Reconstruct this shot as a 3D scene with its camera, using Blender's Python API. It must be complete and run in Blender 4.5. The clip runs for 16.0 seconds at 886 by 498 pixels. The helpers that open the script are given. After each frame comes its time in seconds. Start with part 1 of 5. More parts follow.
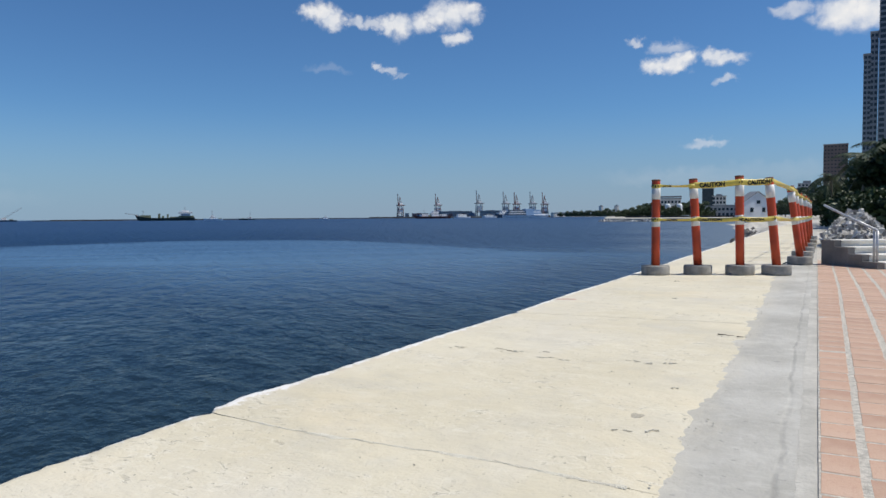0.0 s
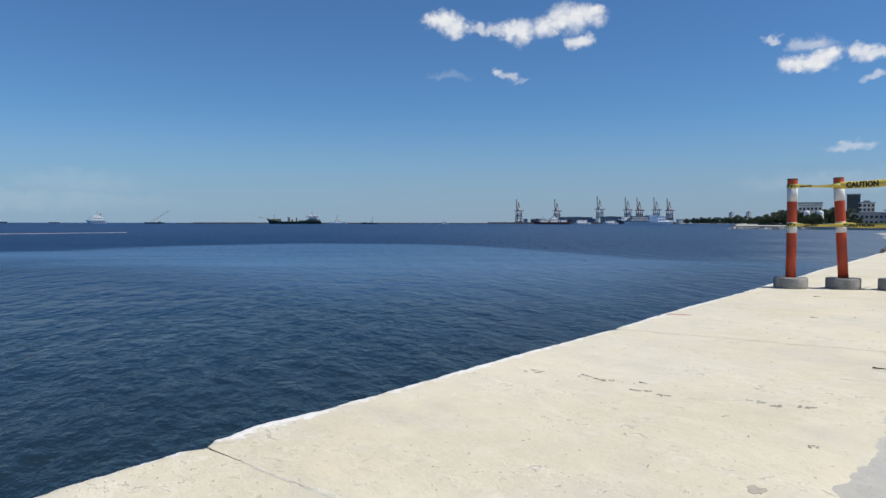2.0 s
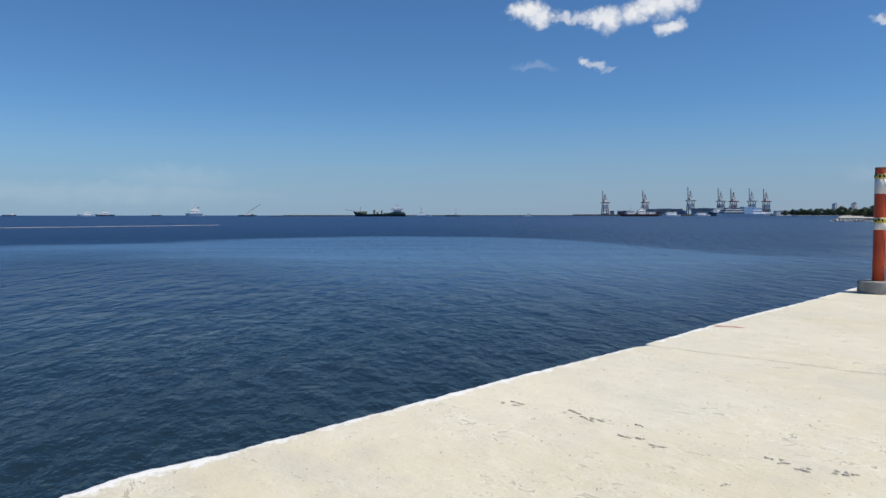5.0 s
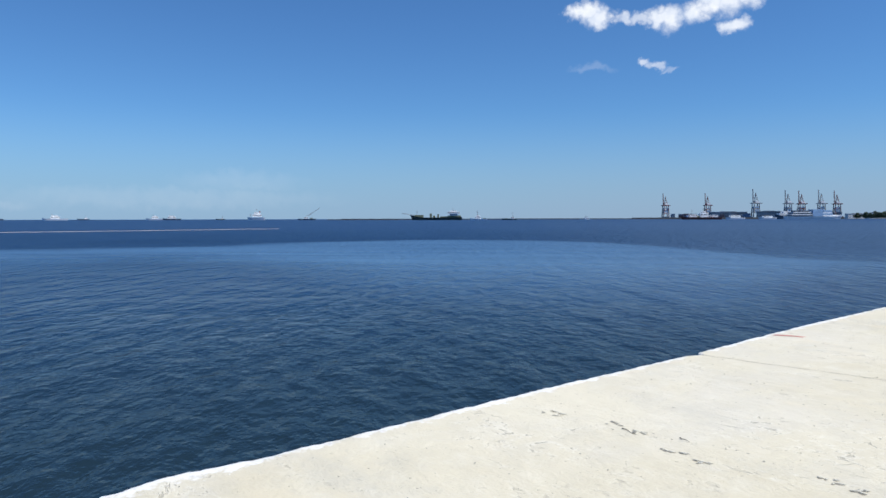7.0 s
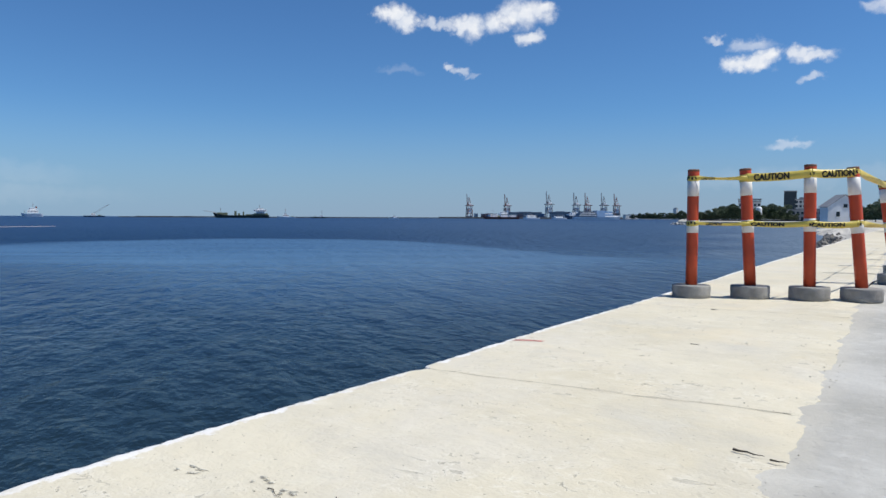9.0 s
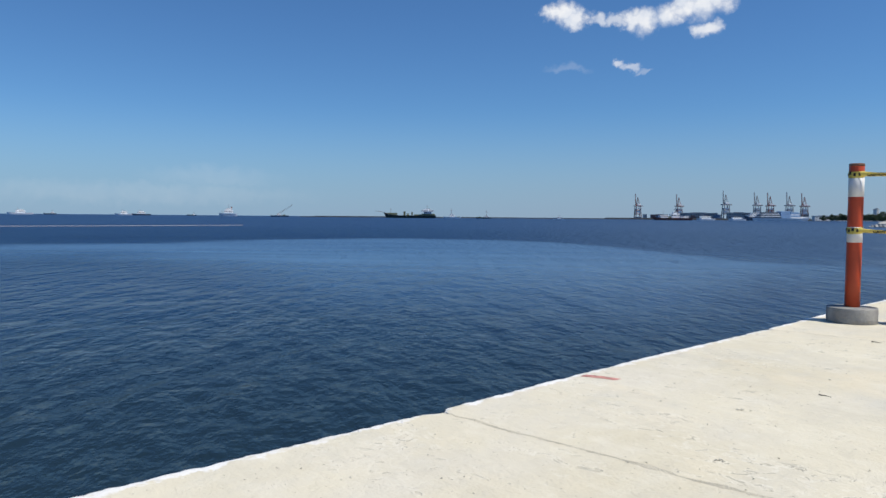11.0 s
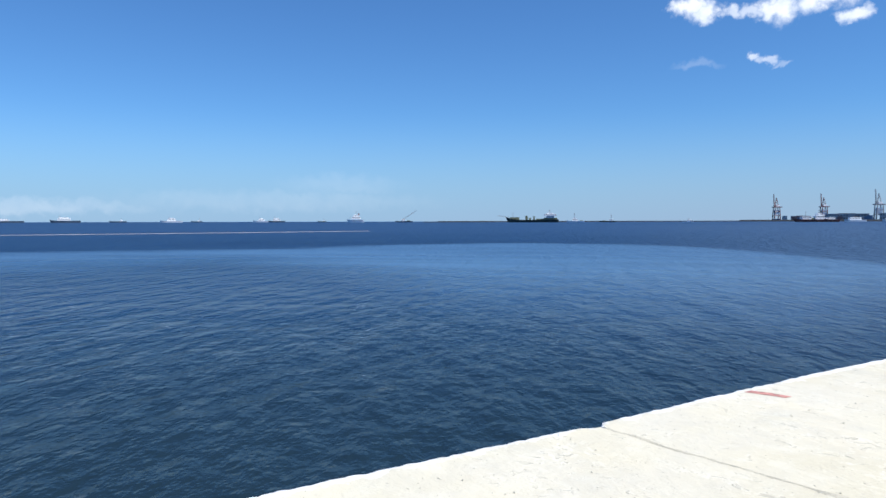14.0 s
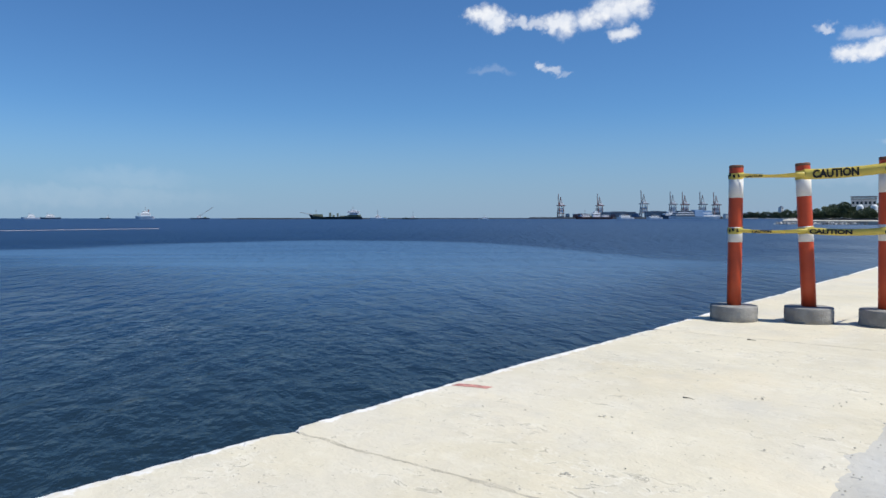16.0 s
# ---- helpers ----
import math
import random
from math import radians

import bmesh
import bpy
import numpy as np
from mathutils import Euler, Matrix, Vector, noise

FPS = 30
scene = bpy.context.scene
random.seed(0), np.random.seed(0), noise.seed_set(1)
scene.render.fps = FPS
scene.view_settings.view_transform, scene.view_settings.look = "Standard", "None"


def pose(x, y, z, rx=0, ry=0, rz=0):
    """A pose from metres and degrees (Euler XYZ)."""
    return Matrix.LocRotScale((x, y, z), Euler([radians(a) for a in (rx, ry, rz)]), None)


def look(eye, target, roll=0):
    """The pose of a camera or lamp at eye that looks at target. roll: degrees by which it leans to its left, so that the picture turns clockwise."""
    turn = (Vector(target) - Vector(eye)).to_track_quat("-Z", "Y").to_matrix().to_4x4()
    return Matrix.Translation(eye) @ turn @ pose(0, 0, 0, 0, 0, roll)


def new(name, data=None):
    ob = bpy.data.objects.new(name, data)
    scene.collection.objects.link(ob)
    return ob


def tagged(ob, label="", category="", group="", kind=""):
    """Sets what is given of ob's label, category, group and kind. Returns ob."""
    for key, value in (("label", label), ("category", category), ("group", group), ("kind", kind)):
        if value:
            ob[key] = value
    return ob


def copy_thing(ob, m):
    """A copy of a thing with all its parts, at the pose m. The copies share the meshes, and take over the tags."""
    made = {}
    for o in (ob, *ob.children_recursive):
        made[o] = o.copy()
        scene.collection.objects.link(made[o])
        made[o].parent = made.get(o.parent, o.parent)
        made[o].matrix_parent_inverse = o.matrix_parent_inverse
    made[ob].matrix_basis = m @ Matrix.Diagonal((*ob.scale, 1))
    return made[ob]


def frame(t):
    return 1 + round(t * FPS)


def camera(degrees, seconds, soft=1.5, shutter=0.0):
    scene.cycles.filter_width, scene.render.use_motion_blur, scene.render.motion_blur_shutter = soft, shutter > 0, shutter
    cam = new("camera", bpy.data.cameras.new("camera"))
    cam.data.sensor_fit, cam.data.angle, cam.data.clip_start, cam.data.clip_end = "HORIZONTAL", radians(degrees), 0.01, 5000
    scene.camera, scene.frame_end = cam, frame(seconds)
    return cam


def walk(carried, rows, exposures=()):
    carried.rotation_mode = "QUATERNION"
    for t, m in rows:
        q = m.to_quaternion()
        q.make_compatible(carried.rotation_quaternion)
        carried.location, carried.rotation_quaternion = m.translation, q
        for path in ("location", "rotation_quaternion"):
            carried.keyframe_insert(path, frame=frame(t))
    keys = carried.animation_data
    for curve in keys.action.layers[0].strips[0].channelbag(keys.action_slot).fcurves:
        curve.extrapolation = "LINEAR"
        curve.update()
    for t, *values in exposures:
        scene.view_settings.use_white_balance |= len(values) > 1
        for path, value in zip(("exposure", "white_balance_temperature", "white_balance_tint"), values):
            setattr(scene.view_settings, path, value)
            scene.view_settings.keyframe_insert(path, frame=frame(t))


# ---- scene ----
cam = camera(64.3, 16.0)
PATH = [
    (0, (0.29, -0.02, 1.101), (-0.646, 1.745, 1.011), -0.4),
    (0.5, (0.335, 0.308, 1.089), (-0.777, 1.969, 0.997), -0.4),
    (1, (0.201, 0.791, 1.069), (-0.957, 2.419, 0.972), -0.1),
    (1.5, (0.136, 0.947, 1.061), (-1.016, 2.58, 0.974), -0.0),
    (2, (0.117, 0.952, 1.047), (-1.1, 2.537, 0.973), 0.1),
    (2.5, (0.174, 1.161, 1.067), (-1.186, 2.625, 0.989), -0.2),
    (3, (0.319, 1.431, 1.089), (-1.015, 2.919, 1.017), -0.1),
    (3.5, (0.336, 1.659, 1.089), (-0.891, 3.236, 1.009), 0.1),
    (4, (0.182, 1.914, 1.082), (-1.036, 3.498, 0.996), 0.2),
    (4.5, (0.135, 2.002, 1.07), (-1.193, 3.494, 0.975), -0.1),
    (5, (0.178, 2.054, 1.103), (-1.218, 3.483, 1.007), 0.0),
    (5.2, (0.191, 2.067, 1.116), (-1.257, 3.444, 1.031), -0.0),
    (7.5, (0.211, 2.256, 1.115), (-1.296, 3.569, 1.029), -0.1),
    (8, (0.085, 2.923, 1.108), (-1.294, 4.368, 1.021), 0.3),
    (8.5, (0.101, 3.133, 1.051), (-1.079, 4.744, 0.949), 0.2),
    (8.7, (0.128, 3.2, 1.067), (-0.957, 4.878, 0.978), 0.3),
    (11, (0.238, 4.72, 1.14), (-1.22, 6.087, 1.049), 0.5),
    (11.5, (0.167, 4.738, 1.183), (-1.251, 6.146, 1.097), 0.6),
    (12, (0.02, 4.68, 1.164), (-1.614, 5.83, 1.059), 0.3),
    (12.5, (0.099, 4.581, 1.207), (-1.693, 5.465, 1.123), -0.4),
    (13, (0.123, 4.594, 1.201), (-1.677, 5.46, 1.122), -0.3),
    (13.5, (0.088, 4.615, 1.172), (-1.653, 5.594, 1.083), -0.1),
    (14, (0.054, 4.64, 1.149), (-1.617, 5.736, 1.07), -0.1),
    (14.5, (0.129, 4.688, 1.118), (-1.353, 6.028, 1.034), 0.1),
    (15, (0.152, 4.81, 1.149), (-1.183, 6.297, 1.067), -0.0),
    (15.5, (0.253, 4.948, 1.194), (-1.12, 6.4, 1.111), -0.1),
    (16, (0.4, 5.156, 1.172), (-0.909, 6.666, 1.084), -0.0),
]
walk(cam, [(t, look(eye, target, roll)) for t, eye, target, roll in PATH],
     [(0, -0.04, 6500, 10), (0.6, -0.1, 6500, 10), (1.5, -0.05, 6500, 10), (2.5, 0.0, 6450, 10), (5.2, 0.0, 6450, 10), (7.5, 0.22, 6050, 10), (8.5, 0.06, 6200, 10), (11, 0.06, 6350, 10),
      (12, 0.18, 6350, 10), (12.5, 0.34, 6250, 10), (13, 0.45, 6150, 10), (13.5, 0.44, 6100, 10), (14, 0.40, 6000, 10), (14.5, 0.26, 5850, 10), (16, 0.10, 6250, 10)])

# ---- world, sun, exposure ----
SUN_EL, SUN_AZ = 57.0, 64.0  # degrees; azimuth clockwise from +Y


def build_world():
    w = bpy.data.worlds.new("sky")
    scene.world = w
    w.use_nodes = True
    nt = w.node_tree
    nt.nodes.clear()
    N, L = nt.nodes.new, nt.links.new

    def math_node(op, a, b=None, clamp=False):
        n = N("ShaderNodeMath")
        n.operation, n.use_clamp = op, clamp
        for i, v in enumerate((a, b)):
            if v is None:
                continue
            if isinstance(v, (int, float)):
                n.inputs[i].default_value = v
            else:
                L(v, n.inputs[i])
        return n.outputs[0]

    sky = N("ShaderNodeTexSky")
    sky.sky_type = "NISHITA"
    sky.sun_disc = False
    sky.sun_elevation, sky.sun_rotation = radians(SUN_EL), radians(SUN_AZ)
    sky.air_density, sky.dust_density, sky.ozone_density, sky.altitude = 1.0, 0.0, 5.0, 0
    tc = N("ShaderNodeTexCoord")
    sep = N("ShaderNodeSeparateXYZ")
    L(tc.outputs["Generated"], sep.inputs[0])
    az = math_node("MULTIPLY", math_node("ARCTAN2", math_node("MULTIPLY", sep.outputs[0], -1.0), sep.outputs[1]), 57.29578)
    el = math_node("MULTIPLY", math_node("ARCSINE", sep.outputs[2]), 57.29578)
    comb = N("ShaderNodeCombineXYZ")
    L(az, comb.inputs[0])
    L(el, comb.inputs[1])
    # ragged cumulus outline: the sky position is pushed about by noise
    n1 = N("ShaderNodeTexNoise")
    n1.inputs["Scale"].default_value, n1.inputs["Detail"].default_value, n1.inputs["Roughness"].default_value = 0.9, 6.0, 0.54
    L(comb.outputs[0], n1.inputs["Vector"])
    off = N("ShaderNodeVectorMath")
    off.operation = "SUBTRACT"
    L(n1.outputs["Color"], off.inputs[0])
    off.inputs[1].default_value = (0.5, 0.5, 0.5)
    sc = N("ShaderNodeVectorMath")
    sc.operation = "MULTIPLY"
    L(off.outputs[0], sc.inputs[0])
    sc.inputs[1].default_value = (2.7, 1.7, 0)
    pos = N("ShaderNodeVectorMath")
    L(comb.outputs[0], pos.inputs[0])
    L(sc.outputs[0], pos.inputs[1])

    # azimuth to the left of +Y, elevation, half width, half height (degrees), density
    bank_over_port = [(38.2, 15.85, 0.75, 0.55, 1), (37.3, 15.7, 0.85, 0.65, 1), (36.4, 15.2, 0.85, 0.62, 1), (34.6, 15.15, 0.7, 0.36, 0.75),
                      (33.4, 15.1, 0.75, 0.34, 0.65), (32.1, 15.0, 0.8, 0.6, 1), (31.2, 14.8, 0.95, 0.72, 1), (29.5, 15.2, 0.9, 0.7, 1),
                      (28.2, 15.75, 1.0, 0.85, 1), (27.0, 15.9, 1.1, 0.85, 1), (25.8, 16.0, 0.95, 0.7, 0.95), (26.9, 14.1, 0.9, 0.42, 0.9), (26.2, 14.2, 0.6, 0.3, 0.6),
                      (37.1, 11.7, 1.5, 0.28, 0.14), (33.0, 11.95, 0.55, 0.26, 0.7), (32.2, 11.65, 0.7, 0.24, 0.5), (31.2, 11.3, 0.6, 0.16, 0.25)]
    bank_over_shore = [(12.8, 13.3, 0.55, 0.2, 0.6), (10.3, 12.65, 1.3, 0.36, 0.55), (11.3, 11.5, 1.0, 0.45, 1), (9.9, 11.5, 1.2, 0.5, 1),
                       (8.9, 11.85, 0.8, 0.5, 1), (7.0, 11.9, 0.7, 0.45, 0.9), (6.2, 11.5, 1.1, 0.42, 0.9),
                       (6.2, 10.05, 0.75, 0.27, 0.6), (7.6, 5.5, 1.2, 0.28, 0.5), (-1.4, 13.9, 1.5, 0.9, 1), (-3.0, 13.7, 1.4, 0.9, 1), (1.7, 14.4, 1.2, 0.4, 0.6)]
    thin_low = [(70.0, 1.6, 9.66, 0.7, 0.09), (64.9, 2.9, 3.92, 0.7, 0.08), (89.0, 1.1, 8.0, 0.5, 0.18), (9.0, 3.0, 5.0, 0.6, 0.10), (2.0, 3.3, 4.0, 0.6, 0.08)]
    total = None
    for a, e, ra, re, d in bank_over_port + bank_over_shore + thin_low:
        s = N("ShaderNodeVectorMath")
        s.operation = "SUBTRACT"
        L(pos.outputs[0], s.inputs[0])
        s.inputs[1].default_value = (a, e, 0)
        m = N("ShaderNodeVectorMath")
        m.operation = "MULTIPLY"
        L(s.outputs[0], m.inputs[0])
        m.inputs[1].default_value = (0.88 / ra, 0.88 / re, 0)
        le = N("ShaderNodeVectorMath")
        le.operation = "LENGTH"
        L(m.outputs[0], le.inputs[0])
        ramp = N("ShaderNodeMapRange")
        ramp.interpolation_type = "SMOOTHSTEP"
        L(le.outputs["Value"], ramp.inputs["Value"])
        ramp.inputs["From Min"].default_value, ramp.inputs["From Max"].default_value = 1.42, 0.34
        ramp.inputs["To Min"].default_value, ramp.inputs["To Max"].default_value = 0, d
        v = ramp.outputs[0]
        total = v if total is None else math_node("MAXIMUM", total, v)
    n2 = N("ShaderNodeTexNoise")
    n2.inputs["Scale"].default_value, n2.inputs["Detail"].default_value = 0.7, 5.0
    L(comb.outputs[0], n2.inputs["Vector"])
    tone = N("ShaderNodeMapRange")
    L(n2.outputs["Fac"], tone.inputs["Value"])
    tone.inputs["From Min"].default_value, tone.inputs["From Max"].default_value = 0.35, 0.65
    cc = N("ShaderNodeMix")
    cc.data_type = "RGBA"
    L(tone.outputs[0], cc.inputs[0])
    cc.inputs[6].default_value = (*[CLOUD * c for c in (0.74, 0.79, 0.88)], 1)
    cc.inputs[7].default_value = (*[CLOUD * c for c in (1.0, 0.99, 0.98)], 1)
    grade = N("ShaderNodeMix")
    grade.data_type, grade.blend_type = "RGBA", "MULTIPLY"
    grade.inputs[0].default_value = 1.0
    L(sky.outputs[0], grade.inputs[6])
    grade.inputs[7].default_value = SKY_TINT
    # pale blue sea haze low over the horizon
    hz = N("ShaderNodeMapRange")
    hz.interpolation_type = "SMOOTHSTEP"
    L(el, hz.inputs["Value"])
    hz.inputs["From Min"].default_value, hz.inputs["From Max"].default_value = 9.0, -1.0
    hz.inputs["To Min"].default_value, hz.inputs["To Max"].default_value = 0.0, 0.85
    # brighter out over the bay than along the shore
    side = N("ShaderNodeMapRange")
    side.interpolation_type = "SMOOTHSTEP"
    L(az, side.inputs["Value"])
    side.inputs["From Min"].default_value, side.inputs["From Max"].default_value = 15.0, 75.0
    tint = N("ShaderNodeMix")
    tint.data_type = "RGBA"
    L(side.outputs[0], tint.inputs[0])
    tint.inputs[6].default_value = (3.0, 4.05, 5.65, 1)
    tint.inputs[7].default_value = (2.85, 4.3, 6.15, 1)
    haze = N("ShaderNodeMix")
    haze.data_type = "RGBA"
    L(hz.outputs[0], haze.inputs[0])
    L(grade.outputs[2], haze.inputs[6])
    L(tint.outputs[2], haze.inputs[7])
    mix = N("ShaderNodeMix")
    mix.data_type = "RGBA"
    L(total, mix.inputs[0])
    L(haze.outputs[2], mix.inputs[6])
    L(cc.outputs[2], mix.inputs[7])
    bg = N("ShaderNodeBackground")
    bg.inputs["Strength"].default_value = SKY_STRENGTH
    L(mix.outputs[2], bg.inputs["Color"])
    out = N("ShaderNodeOutputWorld")
    L(bg.outputs[0], out.inputs[0])


SKY_STRENGTH, CLOUD, SKY_TINT = 0.085, 10.5, (0.59, 0.86, 1.10, 1)
build_world()
sun = new("sun", bpy.data.lights.new("sun", "SUN"))
sun.data.energy, sun.data.angle, sun.data.color = 4.4, radians(0.53), (1.0, 0.94, 0.82)
_a, _e = radians(SUN_AZ), radians(SUN_EL)
sun.matrix_world = look((90 * math.sin(_a) * math.cos(_e), 90 * math.cos(_a) * math.cos(_e), 90 * math.sin(_e)), (0, 0, 0))


# ---- materials ----
class Mat:
    """A small builder round one Principled material."""

    def __init__(self, name, rough=0.6, metal=0.0, ior=1.45):
        self.m = bpy.data.materials.new(name)
        self.m.use_nodes = True
        self.nt = self.m.node_tree
        self.b = self.nt.nodes["Principled BSDF"]
        self.b.inputs["Roughness"].default_value = rough
        self.b.inputs["Metallic"].default_value = metal
        self.b.inputs["IOR"].default_value = ior
        self.co = self.nt.nodes.new("ShaderNodeTexCoord").outputs["Object"]

    def node(self, kind):
        return self.nt.nodes.new(kind)

    def link(self, a, b):
        self.nt.links.new(a, b)

    def scaled(self, v, turn=0.0):
        src = self.co
        if turn:
            t = self.node("ShaderNodeMapping")
            t.inputs["Rotation"].default_value = (0, 0, radians(turn))
            self.link(src, t.inputs["Vector"])
            src = t.outputs[0]
        n = self.node("ShaderNodeMapping")
        n.inputs["Scale"].default_value = v
        self.link(src, n.inputs["Vector"])
        return n.outputs[0]

    def noise(self, scale, detail=4.0, rough=0.55, stretch=None, lo=0.35, hi=0.65, turn=0.0, warp=0.0):
        n = self.node("ShaderNodeTexNoise")
        n.inputs["Scale"].default_value, n.inputs["Detail"].default_value, n.inputs["Roughness"].default_value = scale, detail, rough
        n.inputs["Distortion"].default_value = warp
        self.link(self.scaled(stretch, turn) if stretch else self.co, n.inputs["Vector"])
        r = self.node("ShaderNodeMapRange")
        r.inputs["From Min"].default_value, r.inputs["From Max"].default_value = lo, hi
        self.link(n.outputs["Fac"], r.inputs["Value"])
        return r.outputs[0]

    def mix(self, fac, a, b, blend="MIX"):
        n = self.node("ShaderNodeMix")
        n.data_type, n.blend_type = "RGBA", blend
        for i, v in ((0, fac), (6, a), (7, b)):
            if isinstance(v, (int, float)):
                n.inputs[i].default_value = v
            elif isinstance(v, tuple):
                n.inputs[i].default_value = (*v, 1) if len(v) == 3 else v
            else:
                self.link(v, n.inputs[i])
        return n.outputs[2]

    def math(self, op, a, b=0.0):
        n = self.node("ShaderNodeMath")
        n.operation = op
        for i, v in enumerate((a, b)):
            if isinstance(v, (int, float)):
                n.inputs[i].default_value = v
            else:
                self.link(v, n.inputs[i])
        return n.outputs[0]

    def ramp(self, v, lo, hi, to0=0.0, to1=1.0):
        r = self.node("ShaderNodeMapRange")
        r.interpolation_type = "SMOOTHSTEP"
        self.link(v, r.inputs["Value"])
        for k, x in (("From Min", lo), ("From Max", hi), ("To Min", to0), ("To Max", to1)):
            r.inputs[k].default_value = x
        return r.outputs[0]

    def axis(self, i):
        n = self.node("ShaderNodeSeparateXYZ")
        self.link(self.co, n.inputs[0])
        return n.outputs[i]

    def random(self):
        return self.node("ShaderNodeObjectInfo").outputs["Random"]

    def color(self, v):
        if isinstance(v, tuple):
            self.b.inputs["Base Color"].default_value = (*v, 1)
        else:
            self.link(v, self.b.inputs["Base Color"])
        return self

    def bump(self, h, strength=0.3, distance=0.01):
        n = self.node("ShaderNodeBump")
        n.inputs["Strength"].default_value, n.inputs["Distance"].default_value = strength, distance
        self.link(h, n.inputs["Height"])
        self.link(n.outputs[0], self.b.inputs["Normal"])
        return self

    def rough(self, v):
        self.link(v, self.b.inputs["Roughness"])
        return self


def plain(name, col, rough=0.6, metal=0.0, scale=3.0, amount=0.25, bump=0.15, dist=0.01):
    """Painted, cast or grown surface with variation at two scales."""
    k = Mat(name, rough, metal)
    dark = tuple(c * (1 - amount) for c in col)
    light = tuple(min(1, c * (1 + amount * 0.6)) for c in col)
    c = k.mix(k.noise(scale), dark, light)
    c = k.mix(k.math("MULTIPLY", k.noise(scale * 9, 5), 0.35), c, tuple(x * (1 - amount) for x in col))
    k.color(c).bump(k.noise(scale * 14, 5), bump, dist)
    return k.m


def concrete_deck():
    k = Mat("cream_concrete", 0.85)
    c = k.mix(k.noise(0.45, 5), (0.60, 0.545, 0.405), (0.69, 0.638, 0.50))
    # trowelled blotches, grey and pale
    c = k.mix(k.math("MULTIPLY", k.noise(1.5, 6, 0.65, (1, 0.7, 1), 0.48, 0.70), 0.55), c, (0.55, 0.52, 0.44))
    c = k.mix(k.math("MULTIPLY", k.noise(4.2, 5, 0.6, (0.95, 1.15, 1), 0.52, 0.74), 0.5), c, (0.735, 0.695, 0.575))
    c = k.mix(k.math("MULTIPLY", k.noise(0.5, 4, 0.6, (1.3, 0.8, 1), 0.50, 0.66), 0.45), c, (0.67, 0.635, 0.56))
    c = k.mix(k.math("MULTIPLY", k.noise(0.85, 4, 0.6, (0.8, 1.2, 1), 0.54, 0.68, 30), 0.5), c, (0.71, 0.625, 0.455))
    scuff = k.noise(0.8, 6, 0.7, (0.85, 1.2, 1), 0.54, 0.66)
    c = k.mix(k.math("MULTIPLY", scuff, 0.38), c, (0.49, 0.475, 0.42))
    # spalled flakes: their shadow edges painted as short dark strokes with a pale lip, gathered in patches
    patch = k.noise(0.9, 6, 0.75, (0.6, 1.3, 1), 0.47, 0.60)
    relief = None
    for scale, stretch, turn, strength in ((6.0, (1.0, 1.9, 1), 6, 0.5), (12.0, (1.0, 1.5, 1), -34, 0.55)):
        f = k.noise(scale, 4, 0.6, stretch, 0.0, 1.0, turn, 0.9)
        core = k.math("MULTIPLY", k.ramp(f, 0.625, 0.665), patch)
        lip = k.math("MULTIPLY", k.math("MULTIPLY", k.ramp(f, 0.55, 0.59), k.ramp(f, 0.64, 0.615)), patch)
        c = k.mix(k.math("MULTIPLY", lip, 0.30), c, (0.82, 0.79, 0.70))
        c = k.mix(k.math("MULTIPLY", core, strength), c, (0.30, 0.28, 0.225))
        relief = core if relief is None else k.math("MAXIMUM", relief, core)
    # scattered pits
    pit = k.noise(30, 2, 0.5, (1, 1.5, 1), 0.715, 0.75)
    c = k.mix(k.math("MULTIPLY", pit, 0.7), c, (0.24, 0.22, 0.18))
    # worn whitewash on the sea rim
    rim = k.ramp(k.math("ADD", k.axis(0), k.math("MULTIPLY", k.noise(7.0, 6, 0.75, None, 0.3, 0.7), 0.13)), -2.65, -2.70)
    c = k.mix(k.math("MULTIPLY", k.math("MULTIPLY", rim, k.noise(3.0, 5, 0.7, None, 0.25, 0.5)), 0.8), c, (0.86, 0.86, 0.87))
    c = k.mix(k.math("MULTIPLY", k.random(), 0.12), c, (0.56, 0.53, 0.45))
    k.color(c)
    h = k.math("ADD", k.math("MULTIPLY", k.noise(3.5, 7, 0.6, (0.9, 1.2, 1)), 0.8), k.math("MULTIPLY", k.noise(60, 4), 0.10))
    h = k.math("SUBTRACT", h, k.math("MULTIPLY", k.math("MAXIMUM", relief, pit), 0.6))
    k.bump(h, 0.6, 0.014)
    return k.m


